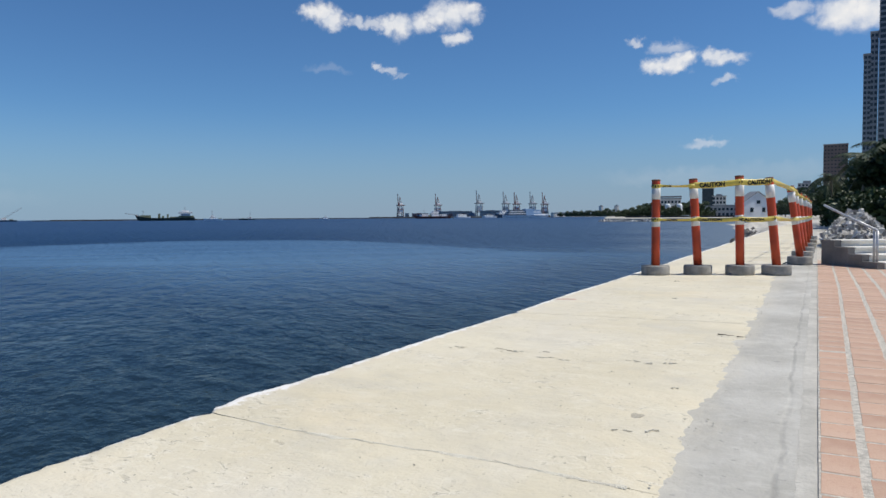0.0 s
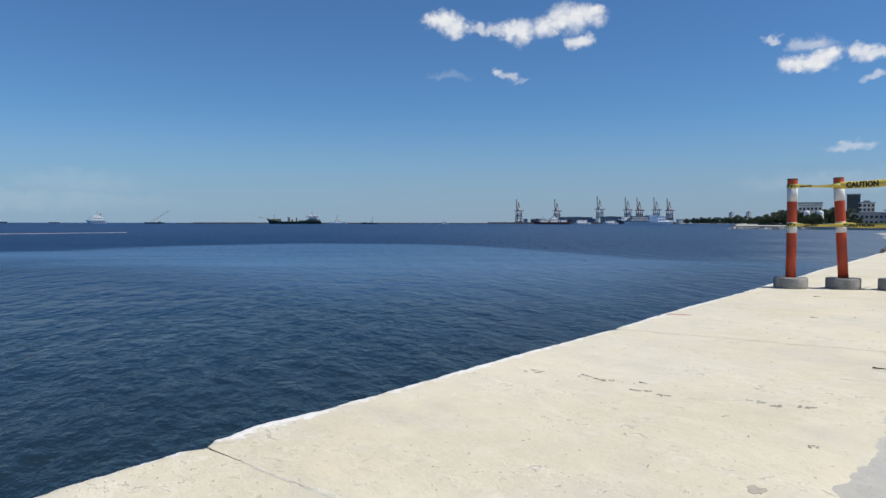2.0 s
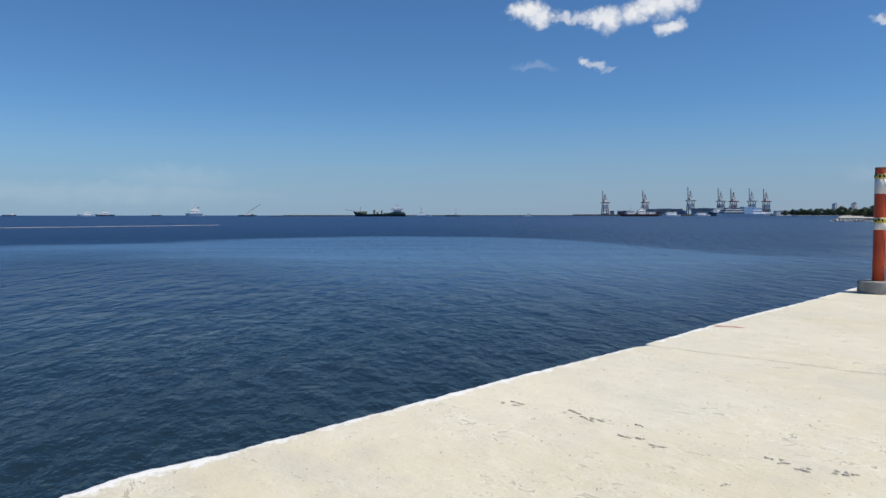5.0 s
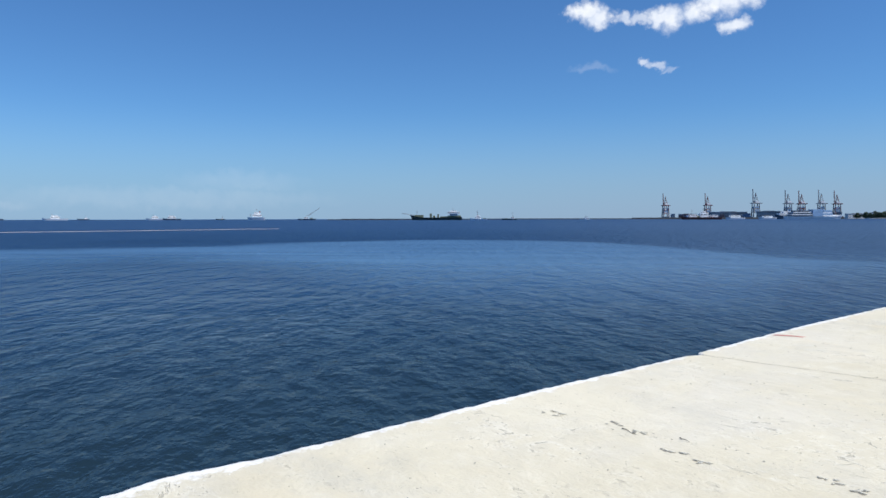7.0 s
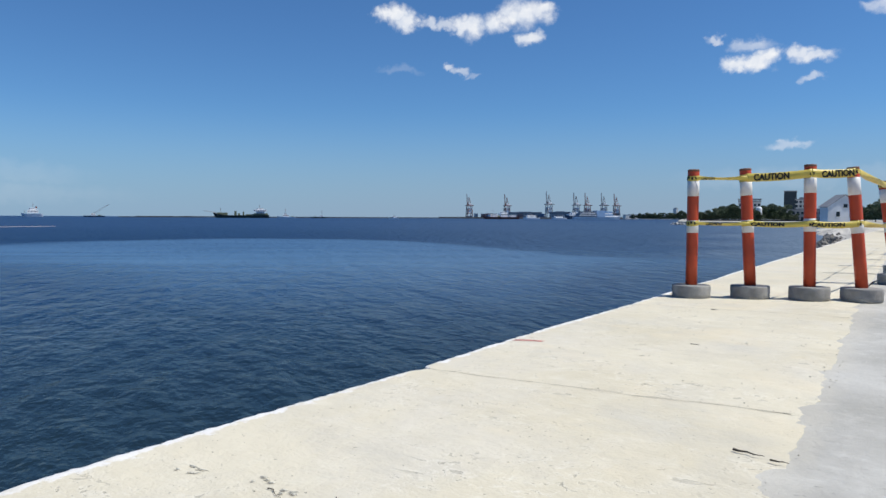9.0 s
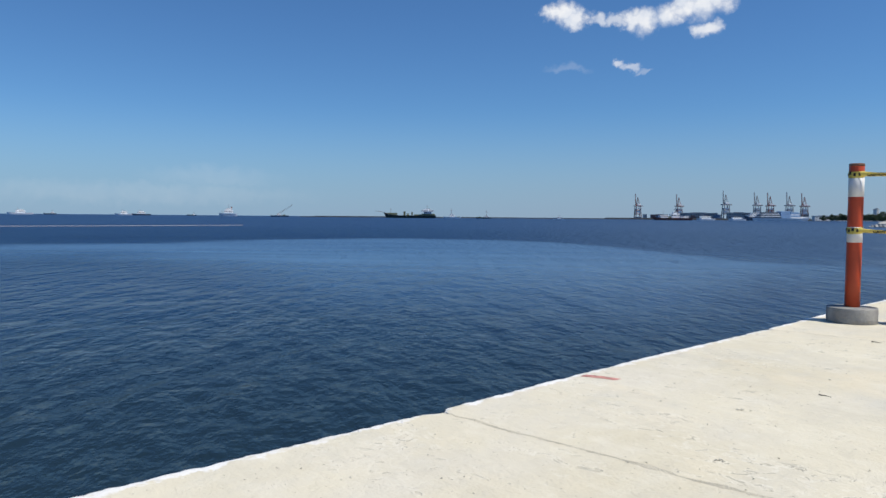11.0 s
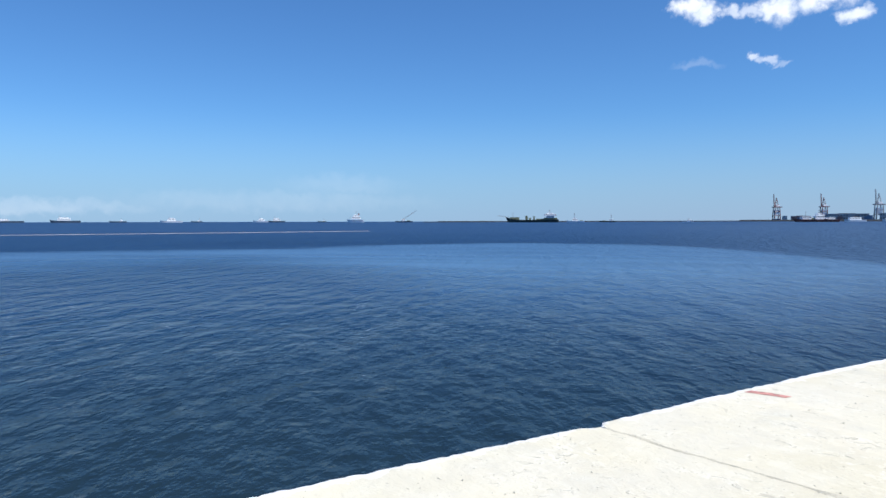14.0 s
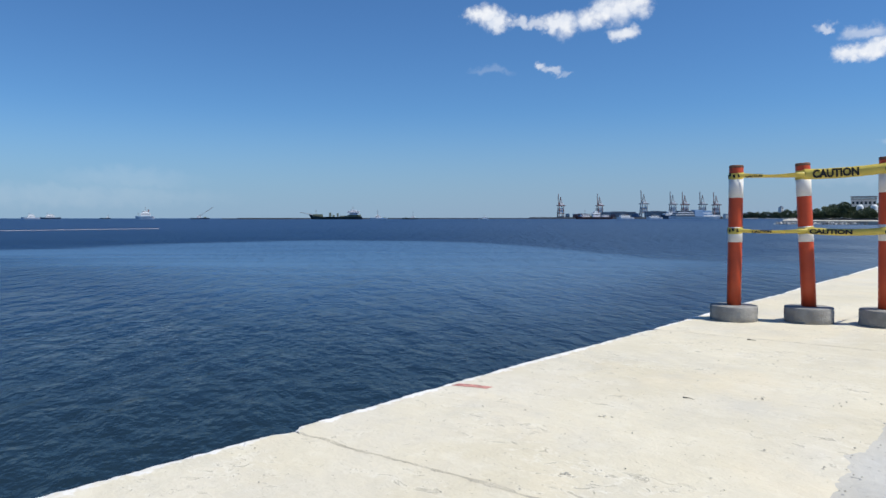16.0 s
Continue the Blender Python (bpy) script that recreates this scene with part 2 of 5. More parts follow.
def apron_concrete():
    k = Mat("grey_cement", 0.8)
    c = k.mix(k.noise(0.7, 5), (0.385, 0.375, 0.34), (0.55, 0.54, 0.50))
    c = k.mix(k.math("MULTIPLY", k.noise(1.6, 6, 0.65, (1, 0.6, 1), 0.47, 0.62), 0.65), c, (0.37, 0.36, 0.325))
    c = k.mix(k.math("MULTIPLY", k.noise(5.0, 6, 0.65, (1, 1.4, 1), 0.52, 0.72), 0.5), c, (0.60, 0.59, 0.545))
    dust = k.ramp(k.math("ADD", k.axis(0), k.math("MULTIPLY", k.noise(3.0, 6, 0.7, (1, 0.5, 1), 0.3, 0.7), 0.20)), 0.0, -0.20)
    c = k.mix(k.math("MULTIPLY", dust, 0.45), c, (0.56, 0.53, 0.45))
    # trowel line left beside the kerb
    seam = k.math("ADD", k.axis(0), k.math("MULTIPLY", k.noise(1.2, 5, 0.6, None, 0.2, 0.8), 0.07))
    line = k.math("MULTIPLY", k.ramp(seam, 0.170, 0.188), k.ramp(seam, 0.212, 0.192))
    c = k.mix(k.math("MULTIPLY", k.math("MULTIPLY", line, k.noise(2.6, 4, 0.6, None, 0.42, 0.6)), 0.5), c, (0.26, 0.255, 0.235))
    spot = k.noise(14, 3, 0.5, (1, 1.6, 1), 0.66, 0.72)
    c = k.mix(k.math("MULTIPLY", spot, 0.55), c, (0.25, 0.245, 0.225))
    h = k.math("SUBTRACT", k.noise(18, 6, 0.65), k.math("MULTIPLY", k.math("MAXIMUM", line, spot), 0.6))
    k.color(c).bump(h, 0.35, 0.008)
    return k.m


def brick_mat():
    k = Mat("terracotta_paver", 0.75)
    c = k.mix(k.random(), (0.42, 0.262, 0.185), (0.55, 0.365, 0.265))
    c = k.mix(k.math("MULTIPLY", k.noise(3.0, 5), 0.6), c, (0.60, 0.44, 0.34))
    c = k.mix(k.math("MULTIPLY", k.noise(22, 5, 0.6, None, 0.5, 0.8), 0.5), c, (0.40, 0.22, 0.17))
    k.color(c).bump(k.noise(60, 4), 0.3, 0.004)
    return k.m


def sea_mat():
    k = Mat("sea_water", 0.1, 0.0, 1.333)
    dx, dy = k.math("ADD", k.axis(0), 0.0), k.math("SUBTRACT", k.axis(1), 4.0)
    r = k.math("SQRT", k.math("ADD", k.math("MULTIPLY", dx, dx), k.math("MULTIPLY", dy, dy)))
    way = k.math("MULTIPLY", k.math("ARCTAN2", k.math("MULTIPLY", dx, -1.0), dy), 57.3)
    # a calm slick, its sky sheen painted pale, lies in a long tongue off the wall, with a sharp seaward line near its
    # tip
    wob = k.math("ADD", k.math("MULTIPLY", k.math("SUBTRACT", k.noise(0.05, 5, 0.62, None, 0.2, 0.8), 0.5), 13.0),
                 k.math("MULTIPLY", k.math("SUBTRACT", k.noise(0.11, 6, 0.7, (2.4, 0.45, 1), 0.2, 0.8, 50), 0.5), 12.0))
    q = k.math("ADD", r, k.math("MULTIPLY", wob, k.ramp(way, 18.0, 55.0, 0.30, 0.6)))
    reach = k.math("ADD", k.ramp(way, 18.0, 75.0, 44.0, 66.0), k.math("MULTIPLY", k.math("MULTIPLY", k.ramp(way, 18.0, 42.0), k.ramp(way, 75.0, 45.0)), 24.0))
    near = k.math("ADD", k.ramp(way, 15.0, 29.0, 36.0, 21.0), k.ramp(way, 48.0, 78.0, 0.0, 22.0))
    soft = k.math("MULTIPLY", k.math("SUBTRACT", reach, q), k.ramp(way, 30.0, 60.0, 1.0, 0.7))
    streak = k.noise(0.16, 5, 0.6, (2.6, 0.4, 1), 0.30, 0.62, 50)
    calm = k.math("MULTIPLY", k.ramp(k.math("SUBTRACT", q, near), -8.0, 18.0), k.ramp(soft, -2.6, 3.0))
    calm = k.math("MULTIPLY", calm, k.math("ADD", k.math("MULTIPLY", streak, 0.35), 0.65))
    body = k.mix(k.noise(0.05, 4), (0.008, 0.030, 0.084), (0.012, 0.040, 0.104))
    # paler with distance: far haze put into the body colour
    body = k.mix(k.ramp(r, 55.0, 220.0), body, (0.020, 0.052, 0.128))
    # darker body colour close in
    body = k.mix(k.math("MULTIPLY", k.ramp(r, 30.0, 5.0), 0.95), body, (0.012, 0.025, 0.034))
    # the slick's brighter sky reflection, put into the body colour
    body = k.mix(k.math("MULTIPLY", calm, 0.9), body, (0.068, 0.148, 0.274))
    # paler, greyer body colour along the wall
    wall_side = k.math("MULTIPLY", k.math("MULTIPLY", k.ramp(way, 52.0, 18.0), k.ramp(r, 8.0, 34.0)), k.ramp(r, 900.0, 200.0, 0.4, 1.0))
    body = k.mix(k.math("MULTIPLY", wall_side, 0.40), body, (0.085, 0.130, 0.195))
    # paler and greyer still in the corner of the bay
    bay_corner = k.math("MULTIPLY", k.ramp(k.math("ADD", way, k.math("MULTIPLY", k.noise(0.06, 4), 5.0)), 20.0, 7.0), k.ramp(r, 22.0, 60.0))
    body = k.mix(k.math("MULTIPLY", bay_corner, 0.85), body, (0.150, 0.195, 0.250))
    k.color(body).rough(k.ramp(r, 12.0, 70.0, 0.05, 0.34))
    k.b.inputs["Specular IOR Level"].default_value = 0.5
    # wind wavelets about a third of a metre long, on longer waves that tell further out
    fine = k.math("ADD", k.math("MULTIPLY", k.noise(3.2, 3, 0.5, (0.75, 1.3, 1), 0.25, 0.75, 30), 0.042),
                  k.math("MULTIPLY", k.noise(7.0, 3, 0.55, (0.9, 1.2, 1), 0.25, 0.75, 52), 0.013))
    wave = k.math("ADD", k.math("MULTIPLY", k.noise(1.3, 3, 0.5, (0.6, 1.5, 1), 0.25, 0.75, 37), 0.066),
                  k.math("MULTIPLY", k.noise(0.55, 3, 0.5, (0.6, 1.4, 1), 0.25, 0.75, 42), 0.095))
    h = k.math("ADD", k.math("MULTIPLY", fine, k.ramp(r, 7.0, 40.0, 0.75, 1.3)), k.math("MULTIPLY", wave, k.ramp(r, 7.0, 38.0, 0.65, 2.8)))
    n = k.node("ShaderNodeBump")
    n.inputs["Distance"].default_value = 1.0
    k.link(k.math("SUBTRACT", 1.0, k.math("MULTIPLY", calm, 0.45)), n.inputs["Strength"])
    k.link(h, n.inputs["Height"])
    k.link(n.outputs[0], k.b.inputs["Normal"])
    # a diffuse share of the body colour replaces part of the surface's sky reflection
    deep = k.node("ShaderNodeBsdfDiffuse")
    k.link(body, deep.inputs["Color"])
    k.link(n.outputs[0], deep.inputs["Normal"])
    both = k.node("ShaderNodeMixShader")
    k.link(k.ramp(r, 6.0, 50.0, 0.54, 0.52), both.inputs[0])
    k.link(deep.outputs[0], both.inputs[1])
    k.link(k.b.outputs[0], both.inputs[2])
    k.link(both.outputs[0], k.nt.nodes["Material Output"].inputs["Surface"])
    return k.m


def leaf_mat(name, a, b):
    k = Mat(name, 0.55)
    isl = k.node("ShaderNodeNewGeometry").outputs["Random Per Island"]
    c = k.mix(isl, a, b)
    c = k.mix(k.math("MULTIPLY", k.noise(0.6, 3), 0.4), c, tuple(x * 0.5 for x in a))
    k.color(c)
    return k.m


def stone_mat(name, a, b):
    k = Mat(name, 0.9)
    isl = k.node("ShaderNodeNewGeometry").outputs["Random Per Island"]
    c = k.mix(isl, a, b)
    c = k.mix(k.math("MULTIPLY", k.noise(4, 5), 0.5), c, tuple(x * 0.6 for x in a))
    k.color(c).bump(k.noise(16, 5), 0.5, 0.02)
    return k.m


M_DECK, M_APRON, M_BRICK, M_SEA = concrete_deck(), apron_concrete(), brick_mat(), sea_mat()
M_FILL = plain("joint_fill", (0.565, 0.52, 0.41), 0.95, 0, 9, 0.22, 0.5)
M_SCAR = plain("dark_spall_mark", (0.42, 0.39, 0.315), 0.95, 0, 20, 0.45, 0.5)
M_STAIN = plain("grey_stain", (0.52, 0.48, 0.39), 0.95, 0, 12, 0.25, 0.3)
M_RIDGE = plain("pale_joint_ridge", (0.72, 0.685, 0.575), 0.95, 0, 14, 0.10, 0.5)
M_BED = plain("joint_mortar", (0.36, 0.34, 0.30), 0.95, 0, 4, 0.3, 0.5)
M_JOINT = plain("granite_grit_joint", (0.60, 0.565, 0.50), 0.95, 0, 30, 0.35, 0.4)
M_KERB = plain("pale_kerb_cement", (0.50, 0.485, 0.44), 0.85, 0, 2.5, 0.22, 0.3)
M_QUAY = plain("weathered_sea_wall", (0.33, 0.32, 0.29), 0.9, 0, 1.2, 0.4, 0.6, 0.03)
M_RUST = plain("worn_pipe_mouth", (0.20, 0.10, 0.065), 0.85, 0, 9, 0.4, 0.3, 0.004)
M_ORANGE = plain("orange_road_paint", (0.54, 0.072, 0.022), 0.45, 0, 2.2, 0.22, 0.12, 0.004)
M_WHITE = plain("white_band_paint", (0.78, 0.77, 0.74), 0.45, 0, 3.0, 0.14, 0.12, 0.004)
M_BASE = plain("cast_concrete_base", (0.34, 0.33, 0.31), 0.9, 0, 4.0, 0.3, 0.6, 0.012)
M_TAPE = plain("yellow_plastic_tape", (0.72, 0.57, 0.11), 0.38, 0, 5.0, 0.12, 0.25, 0.004)
M_INK = plain("black_ink", (0.015, 0.015, 0.014), 0.5, 0, 8.0, 0.2, 0.05)
M_RED = plain("faded_red_paint", (0.56, 0.27, 0.23), 0.85, 0, 18.0, 0.45, 0.3, 0.004)
M_DARK = plain("dark_twig_and_grit", (0.09, 0.075, 0.06), 0.9, 0, 20.0, 0.4, 0.4)
M_PEBBLE = stone_mat("pale_grit", (0.40, 0.375, 0.31), (0.66, 0.63, 0.54))
M_CABLE = plain("black_rubber_cable", (0.02, 0.02, 0.02), 0.55, 0, 20, 0.3, 0.1)
M_STEEL = plain("galvanised_rail", (0.62, 0.63, 0.64), 0.5, 0.45, 6, 0.15, 0.08)
# cheek concrete darkened: the shade on that side is in the colour
M_STAIR = plain("shaded_cheek_concrete", (0.20, 0.19, 0.18), 0.85, 0, 2.0, 0.28, 0.4)
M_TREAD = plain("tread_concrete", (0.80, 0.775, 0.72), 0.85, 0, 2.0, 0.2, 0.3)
M_SAND = plain("crushed_dolomite", (0.62, 0.59, 0.53), 0.95, 0, 0.3, 0.25, 0.6, 0.15)
M_LAND = plain("dusty_ground", (0.46, 0.44, 0.39), 0.95, 0, 0.15, 0.3, 0.4, 0.05)
M_ROCK = stone_mat("shore_rock", (0.16, 0.15, 0.14), (0.42, 0.39, 0.34))
M_RUBBLE = stone_mat("broken_concrete", (0.20, 0.19, 0.175), (0.90, 0.88, 0.84))
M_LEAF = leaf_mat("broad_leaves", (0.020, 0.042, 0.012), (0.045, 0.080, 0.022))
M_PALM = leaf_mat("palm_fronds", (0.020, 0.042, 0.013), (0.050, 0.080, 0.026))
# foliage colour lightened to carry the haze of the far shore
M_FARLEAF = leaf_mat("hazy_shore_foliage", (0.045, 0.075, 0.035), (0.085, 0.12, 0.055))
M_BARK = plain("palm_bark", (0.20, 0.17, 0.135), 0.9, 0, 3, 0.35, 0.5)
M_HULL = plain("black_green_hull", (0.035, 0.05, 0.042), 0.55, 0, 0.15, 0.4, 0.1)
M_HULLRED = plain("red_brown_hull", (0.17, 0.06, 0.045), 0.6, 0, 0.15, 0.3, 0.1)
M_HULLGREY = plain("grey_blue_hull", (0.075, 0.11, 0.16), 0.55, 0, 0.15, 0.3, 0.1)
M_SHIPWHITE = plain("ship_white_paint", (0.78, 0.81, 0.84), 0.5, 0, 0.2, 0.15, 0.05)
M_SHIPBLUE = plain("container_blue_paint", (0.13, 0.20, 0.31), 0.5, 0, 0.2, 0.2, 0.05)
M_FERRYBLUE = plain("ferry_pale_blue", (0.24, 0.38, 0.58), 0.5, 0, 0.2, 0.2, 0.05)
M_DECKGREEN = plain("deck_gear_paint", (0.20, 0.22, 0.14), 0.6, 0, 0.3, 0.35, 0.1)
M_CRANE = plain("crane_grey_steel", (0.29, 0.30, 0.32), 0.55, 0.1, 0.05, 0.25, 0.05)
M_CRANERED = plain("crane_red_steel", (0.25, 0.15, 0.145), 0.55, 0.1, 0.05, 0.25, 0.05)
M_GLASS = plain("dark_window_glass", (0.03, 0.045, 0.06), 0.12, 0, 0.4, 0.2, 0.02)
M_TOWERBROWN = plain("tower_brown_cladding", (0.15, 0.12, 0.115), 0.6, 0, 0.06, 0.18, 0.05)
M_TOWERGREY = plain("tower_grey_cladding", (0.19, 0.22, 0.26), 0.5, 0, 0.06, 0.18, 0.05)
M_WALLWHITE = plain("white_render_wall", (0.68, 0.67, 0.64), 0.7, 0, 0.1, 0.15, 0.05)
M_WALLGREY = plain("grey_render_wall", (0.40, 0.41, 0.42), 0.7, 0, 0.1, 0.2, 0.05)
M_ROOF = plain("grey_sheet_roof", (0.33, 0.34, 0.35), 0.55, 0.2, 0.2, 0.2, 0.05)
M_STONEWALL = plain("dark_harbour_wall", (0.030, 0.036, 0.046), 0.9, 0, 0.1, 0.35, 0.4)
M_FLOATO = plain("orange_float", (0.40, 0.36, 0.36), 0.5, 0, 1.0, 0.2, 0.05)


# ---- mesh helpers ----
def box(bm, lo, hi, m=None, bevel=0.0):
    vs = [bm.verts.new((x, y, z)) for z in (lo[2], hi[2]) for y in (lo[1], hi[1]) for x in (lo[0], hi[0])]
    for f in ((0, 2, 3, 1), (4, 5, 7, 6), (0, 1, 5, 4), (1, 3, 7, 5), (3, 2, 6, 7), (2, 0, 4, 6)):
        bm.faces.new([vs[i] for i in f])
    if bevel:
        es = list({e for v in vs for e in v.link_edges})
        r = bmesh.ops.bevel(bm, geom=es, offset=bevel, segments=2, affect="EDGES", profile=0.6)
        vs = list({v for f in r["faces"] for v in f.verts} | {v for v in vs if v.is_valid})
    if m is not None:
        for v in vs:
            v.co = m @ v.co
    return vs


def rod(bm, a, b, r0, r1=None, n=8, caps=True):
    """A tapered bar from a to b."""
    a, b = Vector(a), Vector(b)
    r1 = r0 if r1 is None else r1
    q = (b - a).to_track_quat("Z", "Y").to_matrix()
    rings = []
    for p, r in ((a, r0), (b, r1)):
        rings.append([bm.verts.new(p + q @ Vector((r * math.cos(2 * math.pi * i / n), r * math.sin(2 * math.pi * i / n), 0))) for i in range(n)])
    for i in range(n):
        bm.faces.new((rings[0][i], rings[0][(i + 1) % n], rings[1][(i + 1) % n], rings[1][i]))
    if caps:
        bm.faces.new(rings[0][::-1])
        bm.faces.new(rings[1])


def lathe(bm, profile, n=32, m=None):
    """Turns (radius, height) pairs round the z axis."""
    rings = []
    for r, z in profile:
        rings.append([bm.verts.new((r * math.cos(2 * math.pi * i / n), r * math.sin(2 * math.pi * i / n), z)) for i in range(n)])
    for p, q in zip(rings, rings[1:]):
        for i in range(n):
            bm.faces.new((p[i], p[(i + 1) % n], q[(i + 1) % n], q[i]))
    bm.faces.new(rings[0][::-1])
    bm.faces.new(rings[-1])
    if m is not None:
        for ring in rings:
            for v in ring:
                v.co = m @ v.co
    return rings


def tube(bm, pts, r, n=8):
    for a, b in zip(pts, pts[1:]):
        rod(bm, a, b, r, r, n)


def loft(bm, rings):
    """Skins equal-length rings of points, closed round and capped."""
    vr = [[bm.verts.new(p) for p in ring] for ring in rings]
    n = len(vr[0])
    for p, q in zip(vr, vr[1:]):
        for i in range(n):
            bm.faces.new((p[i], p[(i + 1) % n], q[(i + 1) % n], q[i]))
    bm.faces.new(vr[0][::-1])
    bm.faces.new(vr[-1])


def mesh_of(name, bm, material, smooth=False):
    bmesh.ops.recalc_face_normals(bm, faces=bm.faces)
    me = bpy.data.meshes.new(name)
    bm.to_mesh(me)
    bm.free()
    me.materials.append(material)
    if smooth:
        me.polygons.foreach_set("use_smooth", [True] * len(me.polygons))
    return me


def part(name, bm, material, parent, label="", smooth=False):
    ob = new(name, mesh_of(name, bm, material, smooth))
    ob.parent = parent
    if label:
        tagged(ob, label)
    return ob


def thing(name, label, category, group="", kind="", at=(0, 0, 0), turn=0.0):
    ob = new(name)
    ob.empty_display_size = 0.2
    ob.matrix_world = pose(*at, 0, 0, turn)
    return tagged(ob, label, category, group, kind)


def solid(name, bm, material, label, category, group="", kind="", smooth=False):
    ob = new(name, mesh_of(name, bm, material, smooth))
    return tagged(ob, label, category, group, kind)


def raw(name, verts, faces, material, smooth=False):
    me = bpy.data.meshes.new(name)
    me.from_pydata(verts, [], faces)
    me.update()
    me.materials.append(material)
    if smooth:
        me.polygons.foreach_set("use_smooth", [True] * len(me.polygons))
    return new(name, me)


def nz(x, y, s=0.0):
    return noise.noise(Vector((x, y, s)))


def polar(az, d, z=0.0):
    """A place d metres off, az degrees to the left of the quay's line."""
    return (-d * math.sin(radians(az)), 2.0 + d * math.cos(radians(az)), z)


# ---- sea, land, quay ----
SEA = -1.35
EDGE, JOINTS, PITCH = -2.78, 2.84, 4.66


def build_sea():
    def steps(start, first, growth, reach, limit):
        out, d, p = [start], first, start
        while p - start < limit:
            p += d
            d = d * (growth if p - start < reach else 1.35)
            out.append(p)
        return np.array(out)

    left = -steps(2.4, 0.055, 1.0105, 110, 4700)[::-1]
    xs = np.concatenate([left, [40.0, 4800.0]])
    fwd = steps(4.0, 0.065, 1.0095, 170, 4800)
    back = 8.0 - steps(4.0, 0.065, 1.03, 60, 4800)[:0:-1]
    ys = np.concatenate([back, fwd])
    X, Y = np.meshgrid(xs, ys)
    gap = np.maximum(np.gradient(xs)[None, :], np.gradient(ys)[:, None])
    rng = np.random.default_rng(5)
    Z = np.zeros_like(X)
    for i in range(46):
        lam = 0.20 * 7.0 ** (i / 45)
        th = rng.normal(0.90, 0.5)
        k = 2 * math.pi / lam
        ph = rng.uniform(0, 6.28)
        amp = 0.0050 * min(lam, 0.55) ** 0.9
        fade = np.clip((lam / gap - 3.0) / 3.0, 0, 1)
        s = np.sin(k * (X * math.cos(th) + Y * math.sin(th)) + ph + 0.7 * np.sin(0.23 * X + 0.31 * Y + i))
        Z += amp * fade * s
    V = np.stack([X.ravel(), Y.ravel(), (SEA + Z).ravel()], 1)
    nx = len(xs)
    a = (np.arange(len(ys) - 1)[:, None] * nx + np.arange(nx - 1)[None, :]).ravel()
    F = np.stack([a, a + 1, a + nx + 1, a + nx], 1)
    me = bpy.data.meshes.new("water")
    me.vertices.add(len(V))
    me.vertices.foreach_set("co", V.ravel())
    me.loops.add(F.size)
    me.loops.foreach_set("vertex_index", F.ravel().astype(np.int32))
    me.polygons.add(len(F))
    me.polygons.foreach_set("loop_start", np.arange(0, F.size, 4, dtype=np.int32))
    me.polygons.foreach_set("use_smooth", np.ones(len(F), dtype=bool))
    me.update(calc_edges=True)
    me.materials.append(M_SEA)
    tagged(new("water", me), "deep blue rippled bay water with smoother streaks", "sea", kind="structure")


build_sea()


def build_land():
    outline = [(1.9, -4800), (4800, -4800), (4800, 4800), (-3000, 4800), (-1500, 2700), (-1290, 2420), (-560, 2050),
               (-330, 1250), (-150, 560), (-112, 420), (-86, 322), (-24, 296), (-13, 190), (-6, 186), (1.9, 186)]
    bm = bmesh.new()
    top = [bm.verts.new((x, y, -0.06)) for x, y in outline]
    low = [bm.verts.new((x, y, -4.0)) for x, y in outline]
    bm.faces.new(top)
    for i in range(len(top)):
        j = (i + 1) % len(top)
        bm.faces.new((top[i], low[i], low[j], top[j]))
    solid("ground", bm, M_LAND, "pale dusty flat land behind the sea wall", "ground", kind="structure")


build_land()


def joint_y(k, x):
    """Where the k-th cross joint of the deck runs."""
    base = JOINTS + PITCH * k
    slope = 0.0 if k == 0 else 0.09
    return base + slope * (x - EDGE) + 0.05 * (nz(x * 1.3, k * 7.1) - nz(EDGE * 1.3, k * 7.1)) + 0.012 * nz(x * 9, k * 3.3)


def edge_x(y):
    v = ((y - JOINTS) / PITCH) % 1.0
    bow = 0.15 * v * (1 - v) if y > JOINTS else -0.045 * min(1.5, JOINTS - y)
    bow += 0.05 * math.exp(-((y - 3.25) / 0.3) ** 2)
    return EDGE - bow + 0.012 * nz(y * 1.1, 2.0) + 0.016 * nz(y * 4.5, 5.0) + 0.018 * nz(y * 14, 9.0) + 0.010 * nz(y * 33, 9.0)


def inner_x(y):
    drift = 0.012 * max(0.0, min(y, 16.0) - 6.0)
    return -0.25 - drift + 0.025 * nz(y * 0.55, 21.0) + 0.026 * nz(y * 2.4, 22.0) + 0.016 * nz(y * 9.0, 23.0) + 0.012 * nz(y * 21.0, 24.0) + 0.006 * nz(y * 47.0, 25.0)


def deck_z(x, y):
    """The gentle unevenness of the deck."""
    return 0.007 * nz(x * 0.9, y * 0.9, 3) + 0.004 * nz(x * 4, y * 4, 5) + 0.003


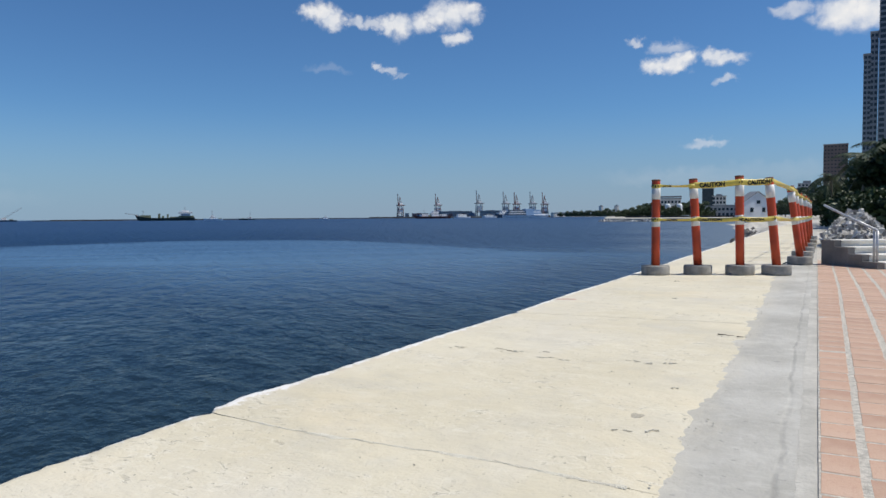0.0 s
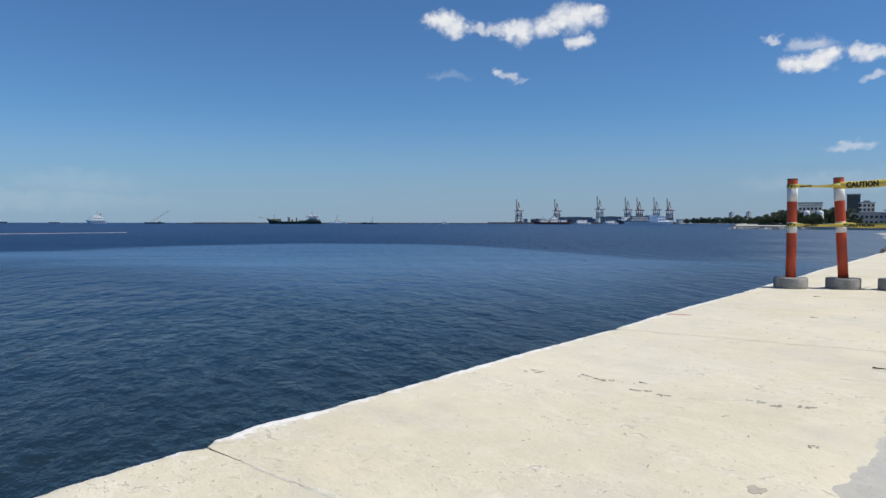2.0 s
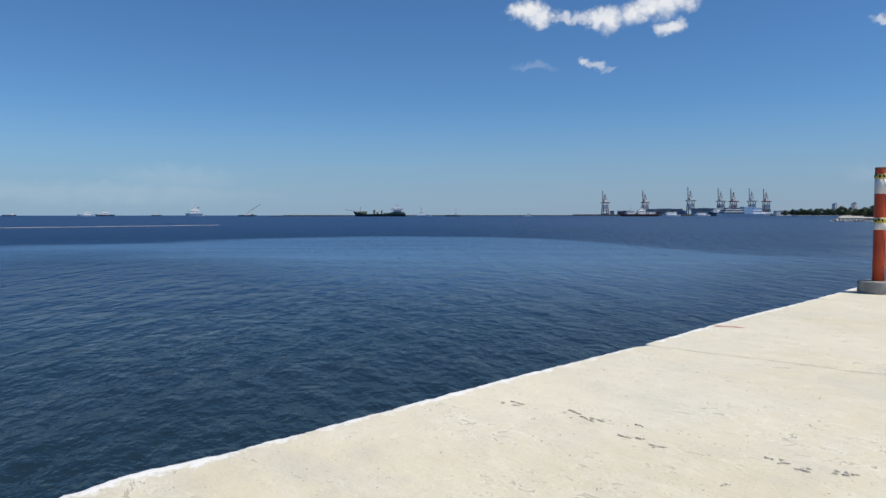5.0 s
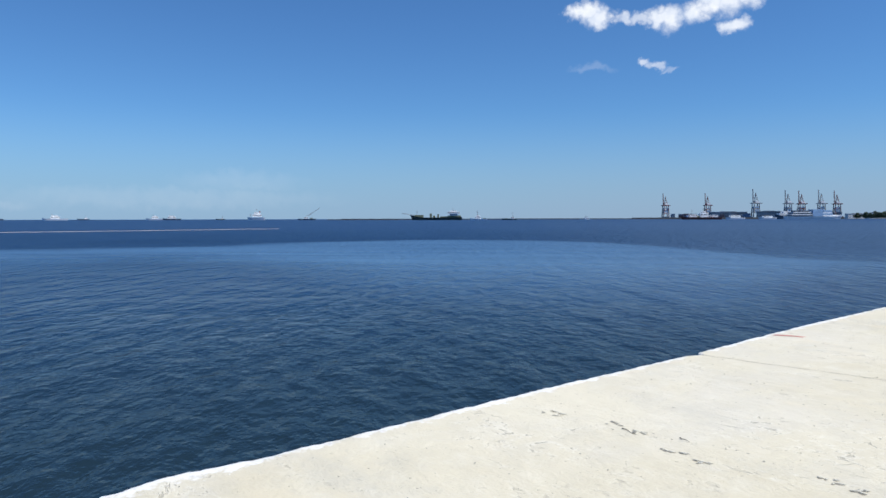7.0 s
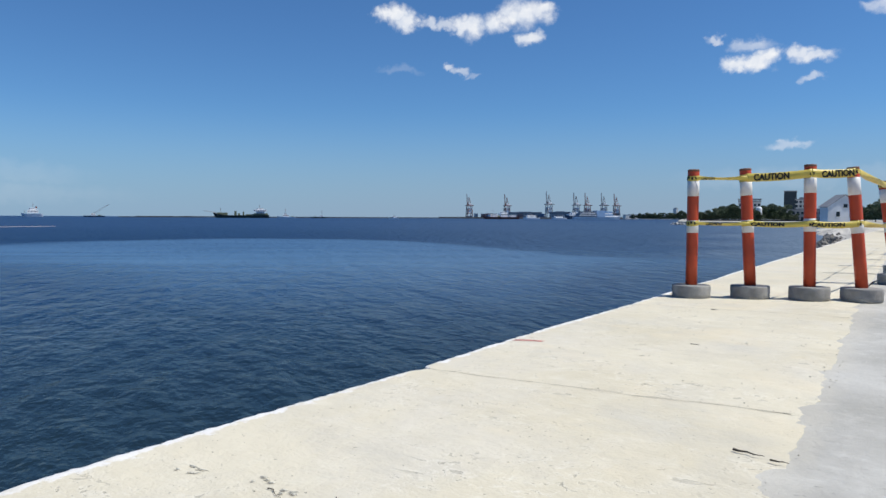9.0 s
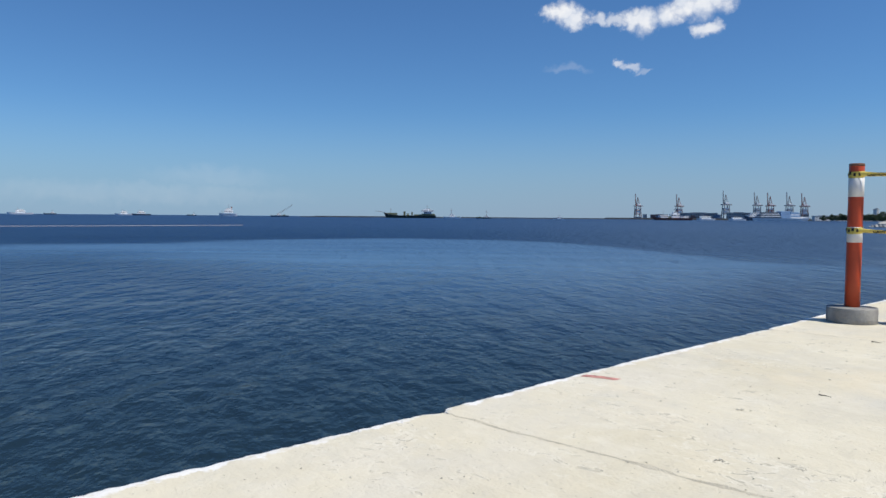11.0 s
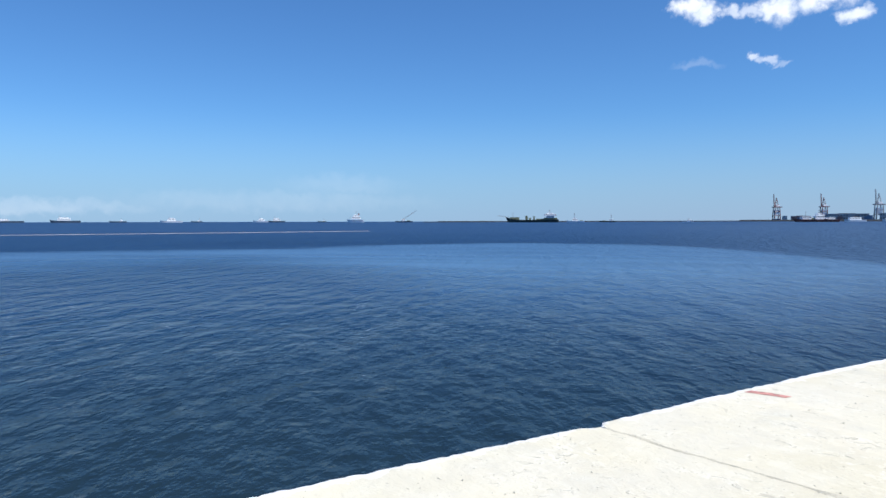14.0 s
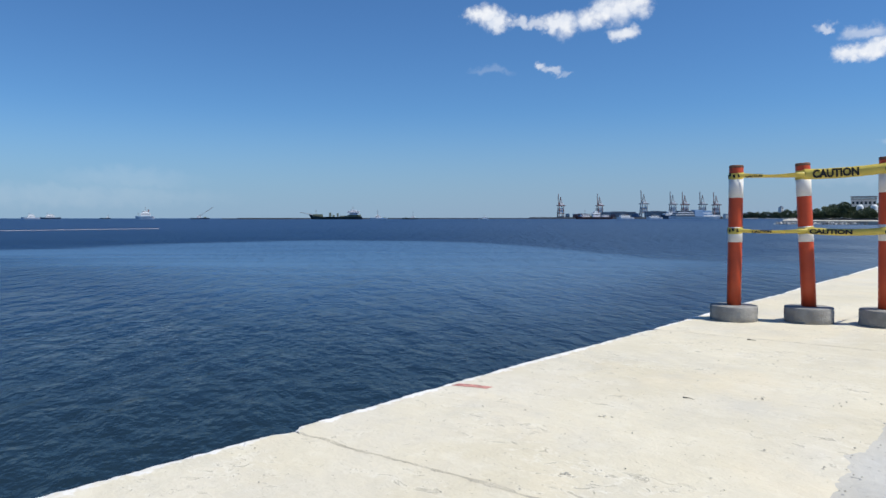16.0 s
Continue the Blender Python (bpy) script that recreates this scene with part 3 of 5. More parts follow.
def deck_slab(k, fine):
    nx, ny = (30, 200) if fine else (6, 12)
    g = 0.002
    verts, faces = [], []
    for j in range(ny + 1):
        v = j / ny
        for i in range(nx + 1):
            u = i / nx
            u = u ** 1.5
            ym = JOINTS + PITCH * (k + v)
            x = edge_x(ym) * (1 - u) + inner_x(ym) * u
            gap = g + (0.006 * max(0.0, 1 - u * 2.4 / 0.34) if fine else 0.0)
            y = (joint_y(k, x) + gap) * (1 - v) + (joint_y(k + 1, x) - gap) * v
            near = min(v, 1 - v) * PITCH
            # chipped corners where a joint meets the rim
            chip = max(0.0, 1 - near / 0.09) * max(0.0, 1 - u * 2.5 / 0.07)
            x += 0.07 * chip
            z = 0.007 * nz(x * 0.9, y * 0.9, 3) + 0.004 * nz(x * 4, y * 4, 5)
            if i == 0:
                z -= 0.012
            elif i == 1 and fine:
                z -= 0.003 + 0.005 * abs(nz(y * 9, 4))
            z -= 0.009 * max(0.0, (u - 0.93) / 0.07)
            verts.append((x, y, z + 0.003))
    w = nx + 1
    for j in range(ny):
        for i in range(nx):
            a = j * w + i
            faces.append((a, a + 1, a + 1 + w, a + w))
    rim = [i for i in range(w)] + [j * w + nx for j in range(1, ny + 1)] + [ny * w + i for i in range(nx - 1, -1, -1)] + [j * w for j in range(ny - 1, 0, -1)]
    base = len(verts)
    for r in rim:
        x, y, z = verts[r]
        verts.append((x, y, z))
        verts.append((x + (0.015 if x < -2.5 else 0), y, -0.2 if x < -2.5 else -0.03))
    for n in range(len(rim)):
        m = (n + 1) % len(rim)
        faces.append((base + 2 * m, base + 2 * n, base + 2 * n + 1, base + 2 * m + 1))
    return raw("slab", verts, faces, M_DECK, True)


bm = bmesh.new()
box(bm, (EDGE + 0.07, -30, -4.0), (1.9, 192, -0.034))
quay = solid("quay", bm, M_QUAY, "concrete sea wall with a cream deck of cast slabs", "sea wall", kind="structure")
for k in range(-5, 40):
    deck_slab(k, -2 <= k <= 4).parent = quay


def strip(name, x0f, x1f, z, y0, y1, dy, material, nx=6):
    verts, faces = [], []
    n = int((y1 - y0) / dy)
    for j in range(n + 1):
        y = y0 + (y1 - y0) * j / n
        for i in range(nx + 1):
            x = x0f(y) + (x1f(y) - x0f(y)) * i / nx
            verts.append((x, y, z + 0.004 * nz(x * 3, y * 1.5, 8) + 0.0015 * nz(x * 15, y * 15, 8)))
    for j in range(n):
        for i in range(nx):
            a = j * (nx + 1) + i
            faces.append((a, a + 1, a + nx + 2, a + nx + 1))
    return raw(name, verts, faces, material, True)


apron = tagged(strip("apron", lambda y: -0.75, lambda y: 0.268, -0.006, -8, 30, 0.06, M_APRON, 14),
               "grey smoothed cement strip poured beside the deck slabs", "cement strip", kind="structure")
strip("far_apron", lambda y: -0.75, lambda y: 0.268, -0.006, 30, 188, 2.0, M_APRON, 4).parent = apron
kerb = tagged(strip("kerb", lambda y: 0.228 + 0.012 * nz(y * 0.8, 31) + 0.012 * nz(y * 6.0, 32), lambda y: 0.312, -0.0050, -8, 188, 0.07, M_KERB, 4),
              "pale flush kerb line between cement and pavers", "kerb", kind="structure")

# ---- barrier posts and tape ----
POSTS = [  # x, y, height, lean to the left at the top, turn of the block
    (-2.36, 13.45, 1.77, 0.00, 0), (-1.665, 13.84, 1.79, 0.10, 40), (-0.955, 14.07, 1.83, 0.03, 80), (-0.355, 14.32, 1.80, 0.15, 130),
    (-0.03, 17.53, 1.76, 0.22, 20), (-0.02, 20.2, 1.76, 0.22, 60), (0.0, 23.0, 1.74, 0.18, 100), (0.03, 26.2, 1.74, 0.12, 10), (0.05, 30.0, 1.74, 0.10, 70), (0.07, 35.0, 1.74, 0.08, 35)]
POLE_R = 0.077


def barrier_post():
    t = thing("barrier_post", "orange and white striped pipe post in a round concrete block", "barrier post", "barrier posts along the sea wall")
    bm = bmesh.new()
    prof = [(0.248, 0.0), (0.256, 0.006), (0.254, 0.06), (0.257, 0.11), (0.254, 0.158), (0.250, 0.168), (0.241, 0.171), (0.085, 0.174)]
    rings = lathe(bm, prof, 40)
    for ring in rings[:-1]:
        for v in ring:
            a = math.atan2(v.co.y, v.co.x)
            s = 1 + 0.018 * nz(math.cos(a) * 1.6, math.sin(a) * 1.6, v.co.z * 4) + 0.006 * nz(math.cos(a) * 9, math.sin(a) * 9, v.co.z * 20)
            v.co.x *= s
            v.co.y *= s
    part("base", bm, M_BASE, t, "rough grey cast concrete block", True)
    bm = bmesh.new()
    r = POLE_R
    lathe(bm, [(r, 0.13), (r, 0.5), (r, 1.0), (r, 1.52), (r, 1.735), (r - 0.004, 1.748), (r - 0.011, 1.75), (r - 0.013, 1.735), (r - 0.014, 1.66)], 28)
    part("pole", bm, M_ORANGE, t, "faded orange pipe", True)
    bm = bmesh.new()
    lathe(bm, [(r - 0.002, 1.722), (r + 0.0014, 1.724), (r + 0.0008, 1.745), (r - 0.004, 1.7515), (r - 0.011, 1.7525), (r - 0.0125, 1.735)], 28)
    part("rim", bm, M_RUST, t, "scuffed brown pipe mouth", True)
    for z0, z1 in ((1.385, 1.615), (0.885, 1.055)):
        bm = bmesh.new()
        lathe(bm, [(r - 0.002, z0), (r + 0.0016, z0 + 0.001), (r + 0.0016, z1 - 0.001), (r - 0.002, z1)], 28)
        part("white_band", bm, M_WHITE, t, "chipped white painted band", True)
    return t


def lean_parts(post, lean):
    """The pipe leans in its block; the block stays flat."""
    for c in post.children:
        if c.name.split(".")[0] != "base":
            z = post.matrix_basis.to_euler().z
            c.matrix_basis = Matrix.Rotation(-z, 4, "Z") @ Matrix.Translation((0, 0, 0.17)) @ Matrix.Rotation(-lean / 1.6, 4, "Y") @ Matrix.Translation((0, 0, -0.17)) @ Matrix.Rotation(z, 4, "Z")


first_post = barrier_post()
for i, p in enumerate(POSTS):
    ob = first_post if i == 0 else copy_thing(first_post, pose(p[0], p[1], 0, 0, 0, p[4]))
    if i == 0:
        ob.matrix_basis = pose(p[0], p[1], 0, 0, 0, p[4])
    ob.scale = (1, 1, p[2] / 1.75)
    lean_parts(ob, p[3])


def axis_at(p, z):
    """Centre of a leaning pipe at height z."""
    return Vector((p[0] - p[3] * max(0, z - 0.17) / 1.6, p[1], z))


def letters(parent, size, m):
    cu = bpy.data.curves.new("lettering", "FONT")
    cu.body, cu.size, cu.align_x, cu.align_y, cu.offset, cu.extrude = "CAUTION", size, "CENTER", "CENTER", size * 0.05, 0.0004
    tmp = new("lettering", cu)
    dg = bpy.context.evaluated_depsgraph_get()
    me = bpy.data.meshes.new_from_object(tmp.evaluated_get(dg))
    bpy.data.objects.remove(tmp)
    bpy.data.curves.remove(cu)
    me.materials.clear()
    me.materials.append(M_INK)
    ob = new("lettering", me)
    ob.parent = parent
    ob.matrix_basis = m
    tagged(ob, "bold black letters reading CAUTION")


def tape_run(height_of, width_of, twist_of, text_of, sag, label):
    t = thing("caution_tape", label, "caution tape", "tapes strung between the posts")
    rng = random.Random(7 + int(sag * 1000))
    for i in range(len(POSTS) - 1):
        p, q = POSTS[i], POSTS[i + 1]
        za, zb = height_of(i), height_of(i + 1)
        side = Vector((p[1] - q[1], q[0] - p[0], 0)).normalized()
        if side.y > 0 or (abs(side.y) < 0.3 and side.x > 0):
            side = -side
        a = axis_at(p, za) + side * (POLE_R + 0.006)
        b = axis_at(q, zb) + side * (POLE_R + 0.006)
        along = (b - a).normalized()
        up0 = Vector((0, 0, 1))
        n = 40
        rows = []
        w = width_of(i)
        tw = twist_of(i)
        for s in range(n + 1):
            u = s / n
            c = a.lerp(b, u) - Vector((0, 0, sag * 4 * u * (1 - u)))
            flat = 0.0 if text_of(i) and i else 1.0
            c += side * 0.006 * flat * math.sin(u * 9 + i)
            ang = tw * math.sin(math.pi * u) * flat + 0.10 * flat * math.sin(5 * u + i * 2)
            ww = w * (1 - 0.10 * abs(nz(u * 6, i * 3.1)))
            d = up0 * math.cos(ang) + side * math.sin(ang)
            fold = side * 0.012 * flat * math.sin(u * 14 + i)
            rows.append([c - d * ww / 2, c + fold * 0.4, c + d * ww / 2])
        bm = bmesh.new()
        vr = [[bm.verts.new(v) for v in r] for r in rows]
        for r0, r1 in zip(vr, vr[1:]):
            for k in range(2):
                bm.faces.new((r0[k], r1[k], r1[k + 1], r0[k + 1]))
        rib = part("ribbon", bm, M_TAPE, t, "", True)
        so = rib.modifiers.new("thickness", "SOLIDIFY")
        so.thickness, so.offset = 0.0012, 0
        for u, size, stretch in text_of(i):
            c = a.lerp(b, u) - Vector((0, 0, sag * 4 * u * (1 - u))) + side * 0.012
            x = along if along.cross(Vector((0, 0, 1))).dot(side) > 0 else -along
            z = side
            y = z.cross(x)
            m = Matrix((x, y, z)).transposed().to_4x4()
            m.translation = c
            letters(rib, size, m @ Matrix.Diagonal((stretch, 1, 1, 1)))
    for i, p in enumerate(POSTS):
        bm = bmesh.new()
        z = height_of(i)
        c = axis_at(p, z)
        w = max(0.07, width_of(min(i, len(POSTS) - 2)) * 0.85)
        rings = []
        for dz in (-0.5, -0.2, 0.15, 0.5):
            ring = []
            for k in range(28):
                ang = 2 * math.pi * k / 28
                r = POLE_R + 0.0035 + 0.0035 * abs(nz(k * 0.7, i * 2.3, dz * 3))
                ring.append(bm.verts.new(c + Vector((r * math.cos(ang), r * math.sin(ang), dz * w + 0.012 * math.sin(ang + i)))))
            rings.append(ring)
        for r0, r1 in zip(rings, rings[1:]):
            for k in range(28):
                bm.faces.new((r0[k], r0[(k + 1) % 28], r1[(k + 1) % 28], r1[k]))
        part("wrap", bm, M_TAPE, t, "tape wound round the post", True)
        # dark print that shows where the tape bunches on the pipe
        for k in range(4):
            ang = radians(208 + 32 * k + 6 * rng.random())
            d = Vector((math.cos(ang), math.sin(ang), 0))
            rgt = Vector((-d.y, d.x, 0))
            m = Matrix((rgt, Vector((0, 0, 1)), d)).transposed().to_4x4()
            m.translation = c + d * (POLE_R + 0.0085) + Vector((0, 0, -0.012 + 0.02 * rng.random()))
            bm = bmesh.new()
            box(bm, (-0.013, -0.018, -0.001), (0.013, 0.018, 0.001), m)
            part("print_mark", bm, M_INK, t, "bunched black print")
    return t


HI = [1.655, 1.66, 1.71, 1.72, 1.66, 1.62, 1.62, 1.62, 1.62, 1.62]
tape_run(lambda i: HI[i], lambda i: (0.055, 0.115, 0.115, 0.09, 0.075, 0.06, 0.06, 0.06, 0.06)[i],
         lambda i: (0.9, 0.0, 0.1, 0.7, 0.9, 0.8, 0.8, 0.8, 0.8)[i],
         lambda i: {0: [(0.24, 0.05, 0.8)], 1: [(0.39, 0.118, 0.84)], 2: [(0.60, 0.112, 0.8)]}.get(i, []), 0.015,
         "yellow plastic tape lettered CAUTION strung between post tops")
tape_run(lambda i: 1.035 if i < 4 else 1.0, lambda i: (0.045, 0.075, 0.085, 0.08, 0.06, 0.05, 0.05, 0.05, 0.05)[i],
         lambda i: (0.6, 0.25, 0.2, 0.8, 0.9, 0.8, 0.8, 0.8, 0.8)[i],
         lambda i: {0: [(0.35, 0.042, 1.1)], 1: [(0.31, 0.064, 1.45)], 2: [(0.34, 0.066, 1.4)]}.get(i, []), 0.02,
         "yellow plastic tape lettered CAUTION strung at mid height")

bm = bmesh.new()
pts = [Vector((-0.62 + 0.55 * u + 0.07 * math.sin(7 * u), 14.75 + 4.6 * u, 0.012)) for u in [i / 24 for i in range(25)]]
tube(bm, pts, 0.012, 6)
solid("cable", bm, M_CABLE, "black rubber cable lying on the concrete deck", "cable")

# painted mark on the rim
bm = bmesh.new()
rows = []
for i in range(9):
    u = i / 8
    x, y = -2.745 + 0.245 * u, 8.915 + 0.075 * u
    rows.append((bm.verts.new((x, y - 0.040 + 0.010 * nz(u * 9, 1), deck_z(x, y - 0.04) + 0.0015)), bm.verts.new((x, y + 0.040 + 0.010 * nz(u * 9, 2), deck_z(x, y + 0.04) + 0.0015))))
for r0, r1 in zip(rows, rows[1:]):
    bm.faces.new((r0[0], r1[0], r1[1], r0[1]))
mark = solid("paint_mark", bm, M_RED, "short faded red painted line at the deck rim", "paint mark", kind="structure")

# loose grit, twigs and chips on the deck
def build_grit():
    rng = random.Random(3)
    verts, faces = [], []
    for i in range(1100):
        y = rng.uniform(1.5, 16)
        x = rng.uniform(-2.7, -0.35) if rng.random() < 0.88 else rng.gauss(inner_x(y), 0.05)
        near = abs(x - inner_x(y)) < 0.12
        s = rng.choice((0.002, 0.003, 0.004, 0.007) if near else (0.0015, 0.002, 0.0025, 0.003, 0.005)) * rng.uniform(0.7, 1.3)
        b = len(verts)
        for k in range(6):
            d = ((1, 0, 0), (0, 1, 0), (-1, 0, 0), (0, -1, 0), (0, 0, 0.7), (0, 0, -0.5))[k]
            verts.append((x + d[0] * s * rng.uniform(0.6, 1.4), y + d[1] * s * rng.uniform(0.6, 1.4), 0.004 + s * 0.4 + d[2] * s))
        for k in range(4):
            faces.append((b + k, b + (k + 1) % 4, b + 4))
            faces.append((b + (k + 1) % 4, b + k, b + 5))
    ob = raw("grit", verts, faces, M_PEBBLE)
    tagged(ob, "pale grit and concrete crumbs scattered over the deck", "grit", kind="stuff")


build_grit()


def twig(x, y, turn, length, r):
    bm = bmesh.new()
    rng = random.Random(int(abs(x * 1000 + y * 77)))
    pts = [Vector((length * (u - 0.5), 0.03 * length * rng.uniform(-3, 3), r * 0.9 + 0.003)) for u in (0, 0.2, 0.45, 0.7, 1)]
    for i, (a, b) in enumerate(zip(pts, pts[1:])):
        rod(bm, a, b, r * (1.3 - 0.25 * i), r * (1.05 - 0.25 * i), 6)
    ob = solid("twig", bm, M_DARK, "dark dry twig lying on the concrete deck", "twig", "twigs on the deck")
    ob.matrix_world = pose(x, y, 0.004, 0, 0, turn)


for tw in ((-0.43, 6.82, -12, 0.14, 0.005), (-0.29, 6.78, -4, 0.08, 0.004), (-1.88, 5.27, -25, 0.12, 0.002), (-1.62, 5.36, -18, 0.07, 0.002),
           (-1.35, 9.6, -5, 0.08, 0.003), (-1.75, 12.13, -8, 0.09, 0.004)):
    twig(*tw)

# spalled scars in the deck: clusters of thin dark marks with pale raised lips
def blot(name, x, y, length, width, turn, lift, material, rng):
    m = pose(x, y, 0, 0, 0, turn)
    ring = []
    for i in range(14):
        a = 2 * math.pi * i / 14
        q = 0.5 + 0.5 * rng.random()
        ring.append(m @ Vector((length / 2 * math.cos(a) * q, width / 2 * math.sin(a) * q, 0)))
    verts = [(p.x, p.y, deck_z(p.x, p.y) + 0.0018) for p in ring] + [(x + (p.x - x) * 0.6, y + (p.y - y) * 0.6, deck_z(p.x, p.y) + lift) for p in ring]
    faces = [(i, (i + 1) % 14, 14 + (i + 1) % 14, 14 + i) for i in range(14)] + [tuple(range(14, 28))]
    raw(name, verts, faces, material).parent = quay


def scar(x, y, length, width, turn):
    rng = random.Random(int(abs(x * 991 + y * 313)))
    m = pose(x, y, 0, 0, 0, turn)
    for _ in range(4):
        p = m @ Vector((length * rng.uniform(-0.7, 0.7), width * rng.uniform(-0.5, 0.5), 0))
        long, wide, tilt = length * rng.uniform(0.25, 0.65), rng.uniform(0.005, 0.013), turn + rng.uniform(-28, 18)
        blot("scar", p.x, p.y, long, wide, tilt, 0.0022, M_SCAR, rng)
        blot("flake", p.x, p.y + 0.013, long * 1.2, wide * 1.8, tilt, 0.0045, M_RIDGE, rng)


for sc in (((-0.94, 5.32, 0.050, 0.062, 3), (-0.83, 5.29, 0.097, 0.075, 4), (-0.65, 5.34, 0.062, 0.074, 3), (-0.96, 4.86, 0.031, 0.052, 7), (-0.58, 3.55, 0.063, 0.035, 16), (-0.44, 3.62, 0.052, 0.048, 15), (-0.50, 4.58, 0.023, 0.052, 9), (-1.87, 5.29, 0.114, 0.057, 13), (-2.01, 5.34, 0.082, 0.061, 12), (-0.82, 5.29, 0.048, 0.055, 15), (-0.65, 5.37, 0.047, 0.043, 14), (-0.49, 4.59, 0.031, 0.057, 20), (-1.55, 5.16, 0.096, 0.038, 15), (-1.42, 5.12, 0.067, 0.036, 15), (-2.36, 5.25, 0.120, 0.129, 12), (-1.56, 8.88, 0.060, 0.048, 15), (-1.02, 9.91, 0.047, 0.078, 11), (-1.25, 7.91, 0.042, 0.036, 21))):
    scar(*sc)
blot("stain", -0.57, 3.87, 0.085, 0.13, 13, 0.0020, M_STAIN, random.Random(2))

# a rough pale ridge of slurry along the nearest cross joint
verts, faces = [], []
for i in range(161):
    x = EDGE + 0.36 + 2.05 * i / 160
    w = 0.007 + 0.034 * max(0.0, nz(x * 4, 61) + 0.1) + 0.007 * nz(x * 21, 62)
    for s, z in ((-1, 0.0004), (-0.4, 0.0035), (0.35, 0.004), (1, 0.0004)):
        y = joint_y(0, x) + s * w + 0.006 * nz(x * 13, 63 + s)
        verts.append((x, y, 0.007 * nz(x * 0.9, y * 0.9, 3) + 0.004 * nz(x * 4, y * 4, 5) + 0.003 + z * (0.7 + 0.8 * abs(nz(x * 16, s + 9)))))
for i in range(160):
    for s in range(3):
        a = 4 * i + s
        faces.append((a, a + 4, a + 5, a + 1))
raw("joint_ridge", verts, faces, M_RIDGE, True).parent = quay

# mortar in the deck's cross joints
for k in range(-4, 8):
    verts, faces = [], []
    n = 160
    for i in range(n + 1):
        x = EDGE + (0.10 if k else 0.40) + (2.32 if k else 2.02) * i / n
        for s in (-1, 1):
            y = joint_y(k, x) + s * (0.004 + 0.026 * abs(nz(x * 3.1, k * 5 + s)) + 0.022 * abs(nz(x * 17, k + s)))
            verts.append((x, y, 0.007 * nz(x * 0.9, y * 0.9, 3) + 0.004 * nz(x * 4, y * 4, 5) + 0.0035 + 0.0005 * nz(x * 7, k + s)))
    for i in range(n):
        faces.append((2 * i, 2 * i + 2, 2 * i + 3, 2 * i + 1))
    raw("joint_filler", verts, faces, M_FILL).parent = quay


# ---- things along the promenade ----
def build_stair():
    """A short flight at an angle to the sea wall, with its cheek towards the deck."""
    t = thing("stair", "grey concrete steps with a shaded side cheek", "stairs", at=(0.39, 17.83, 0), turn=-56.0)
    # local x runs down the flight, local y across it
    run, rise, wide = 0.435, 0.135, 3.4
    bm = bmesh.new()
    pts = []
    for i in range(4):
        pts += [(i * run, 0.54 - i * rise), ((i + 1) * run, 0.54 - i * rise)]
    outline = [(0, -0.05)] + pts + [(4 * run, -0.05)]
    a = [bm.verts.new((x, 0, z)) for x, z in outline]
    b = [bm.verts.new((x, 0.16, z)) for x, z in outline]
    bm.faces.new(a)
    bm.faces.new(b[::-1])
    for i in range(len(a)):
        j = (i + 1) % len(a)
        bm.faces.new((a[i], b[i], b[j], a[j]))
    part("cheek_wall", bm, M_STAIR, t, "grey cement side, its shade put into the colour")
    for i in range(4):
        bm = bmesh.new()
        z = 0.54 - i * rise
        box(bm, (i * run - (0.0 if i == 0 else 0.02), 0.163, -0.05), ((i + 1) * run - 0.03, wide, z - 0.034), None)
        part("riser", bm, M_TREAD, t)
        bm = bmesh.new()
        box(bm, (i * run - (0.0 if i == 0 else 0.02), 0.163, z - 0.032), ((i + 1) * run + 0.045, wide, z + 0.004), None, 0.006)
        part("tread", bm, M_TREAD, t, "pale worn tread")
    rail = thing("handrail", "galvanised steel pipe handrail beside the steps", "handrail", at=(0.39, 17.83, 0), turn=-56.0)
    bm = bmesh.new()
    lo, hi = Vector((1.62, 0.09, 0.77)), Vector((-0.06, 0.09, 1.31))
    tube(bm, [hi, lo], 0.026, 10)
    part("top_rail", bm, M_STEEL, rail, "", True)
    for x, z0, z1 in ((1.62, 0.135, 0.77), (1.53, 0.135, 0.80)):
        bm = bmesh.new()
        tube(bm, [Vector((x, 0.09, z0)), Vector((x, 0.09, z1))], 0.026, 10)
        part("rail_post", bm, M_STEEL, rail, "", True)


build_stair()


def heap(name, n, place, size, material, label, category, seed):
    """Many stones as one heap; place(rng) gives a point."""
    rng = random.Random(seed)
    verts, faces = [], []
    sv = [Vector((x, y, z)) for z in (-0.8, 0.8) for y in (-0.8, 0.8) for x in (-0.8, 0.8)]
    sf = [(0, 2, 3, 1), (4, 5, 7, 6), (0, 1, 5, 4), (1, 3, 7, 5), (3, 2, 6, 7), (2, 0, 4, 6)]
    for _ in range(n):
        c = place(rng)
        s = rng.uniform(*size)
        m = pose(*c, rng.uniform(0, 360), rng.uniform(0, 360), rng.uniform(0, 360)) @ Matrix.Diagonal((s * rng.uniform(0.8, 1.9), s * rng.uniform(0.5, 1.2), s * rng.uniform(0.2, 0.6), 1))
        b = len(verts)
        for v in sv:
            verts.append(tuple(m @ Vector((v.x * rng.uniform(0.5, 1.2), v.y * rng.uniform(0.5, 1.2), v.z * rng.uniform(0.6, 1.2)))))
        faces += [tuple(b + i for i in f) for f in sf]
    return tagged(raw(name, verts, faces, material), label, category, kind="stuff")


def rubble_place(rng):
    u, v = rng.gauss(0, 1), rng.gauss(0, 1)
    x, y = 0.55 + abs(0.95 + u * 0.62), 28.5 + v * 2.2
    h = 1.2 * math.exp(-(u * u + v * v) / 2.2)
    return (x, y, h * rng.uniform(0.2, 1.0))


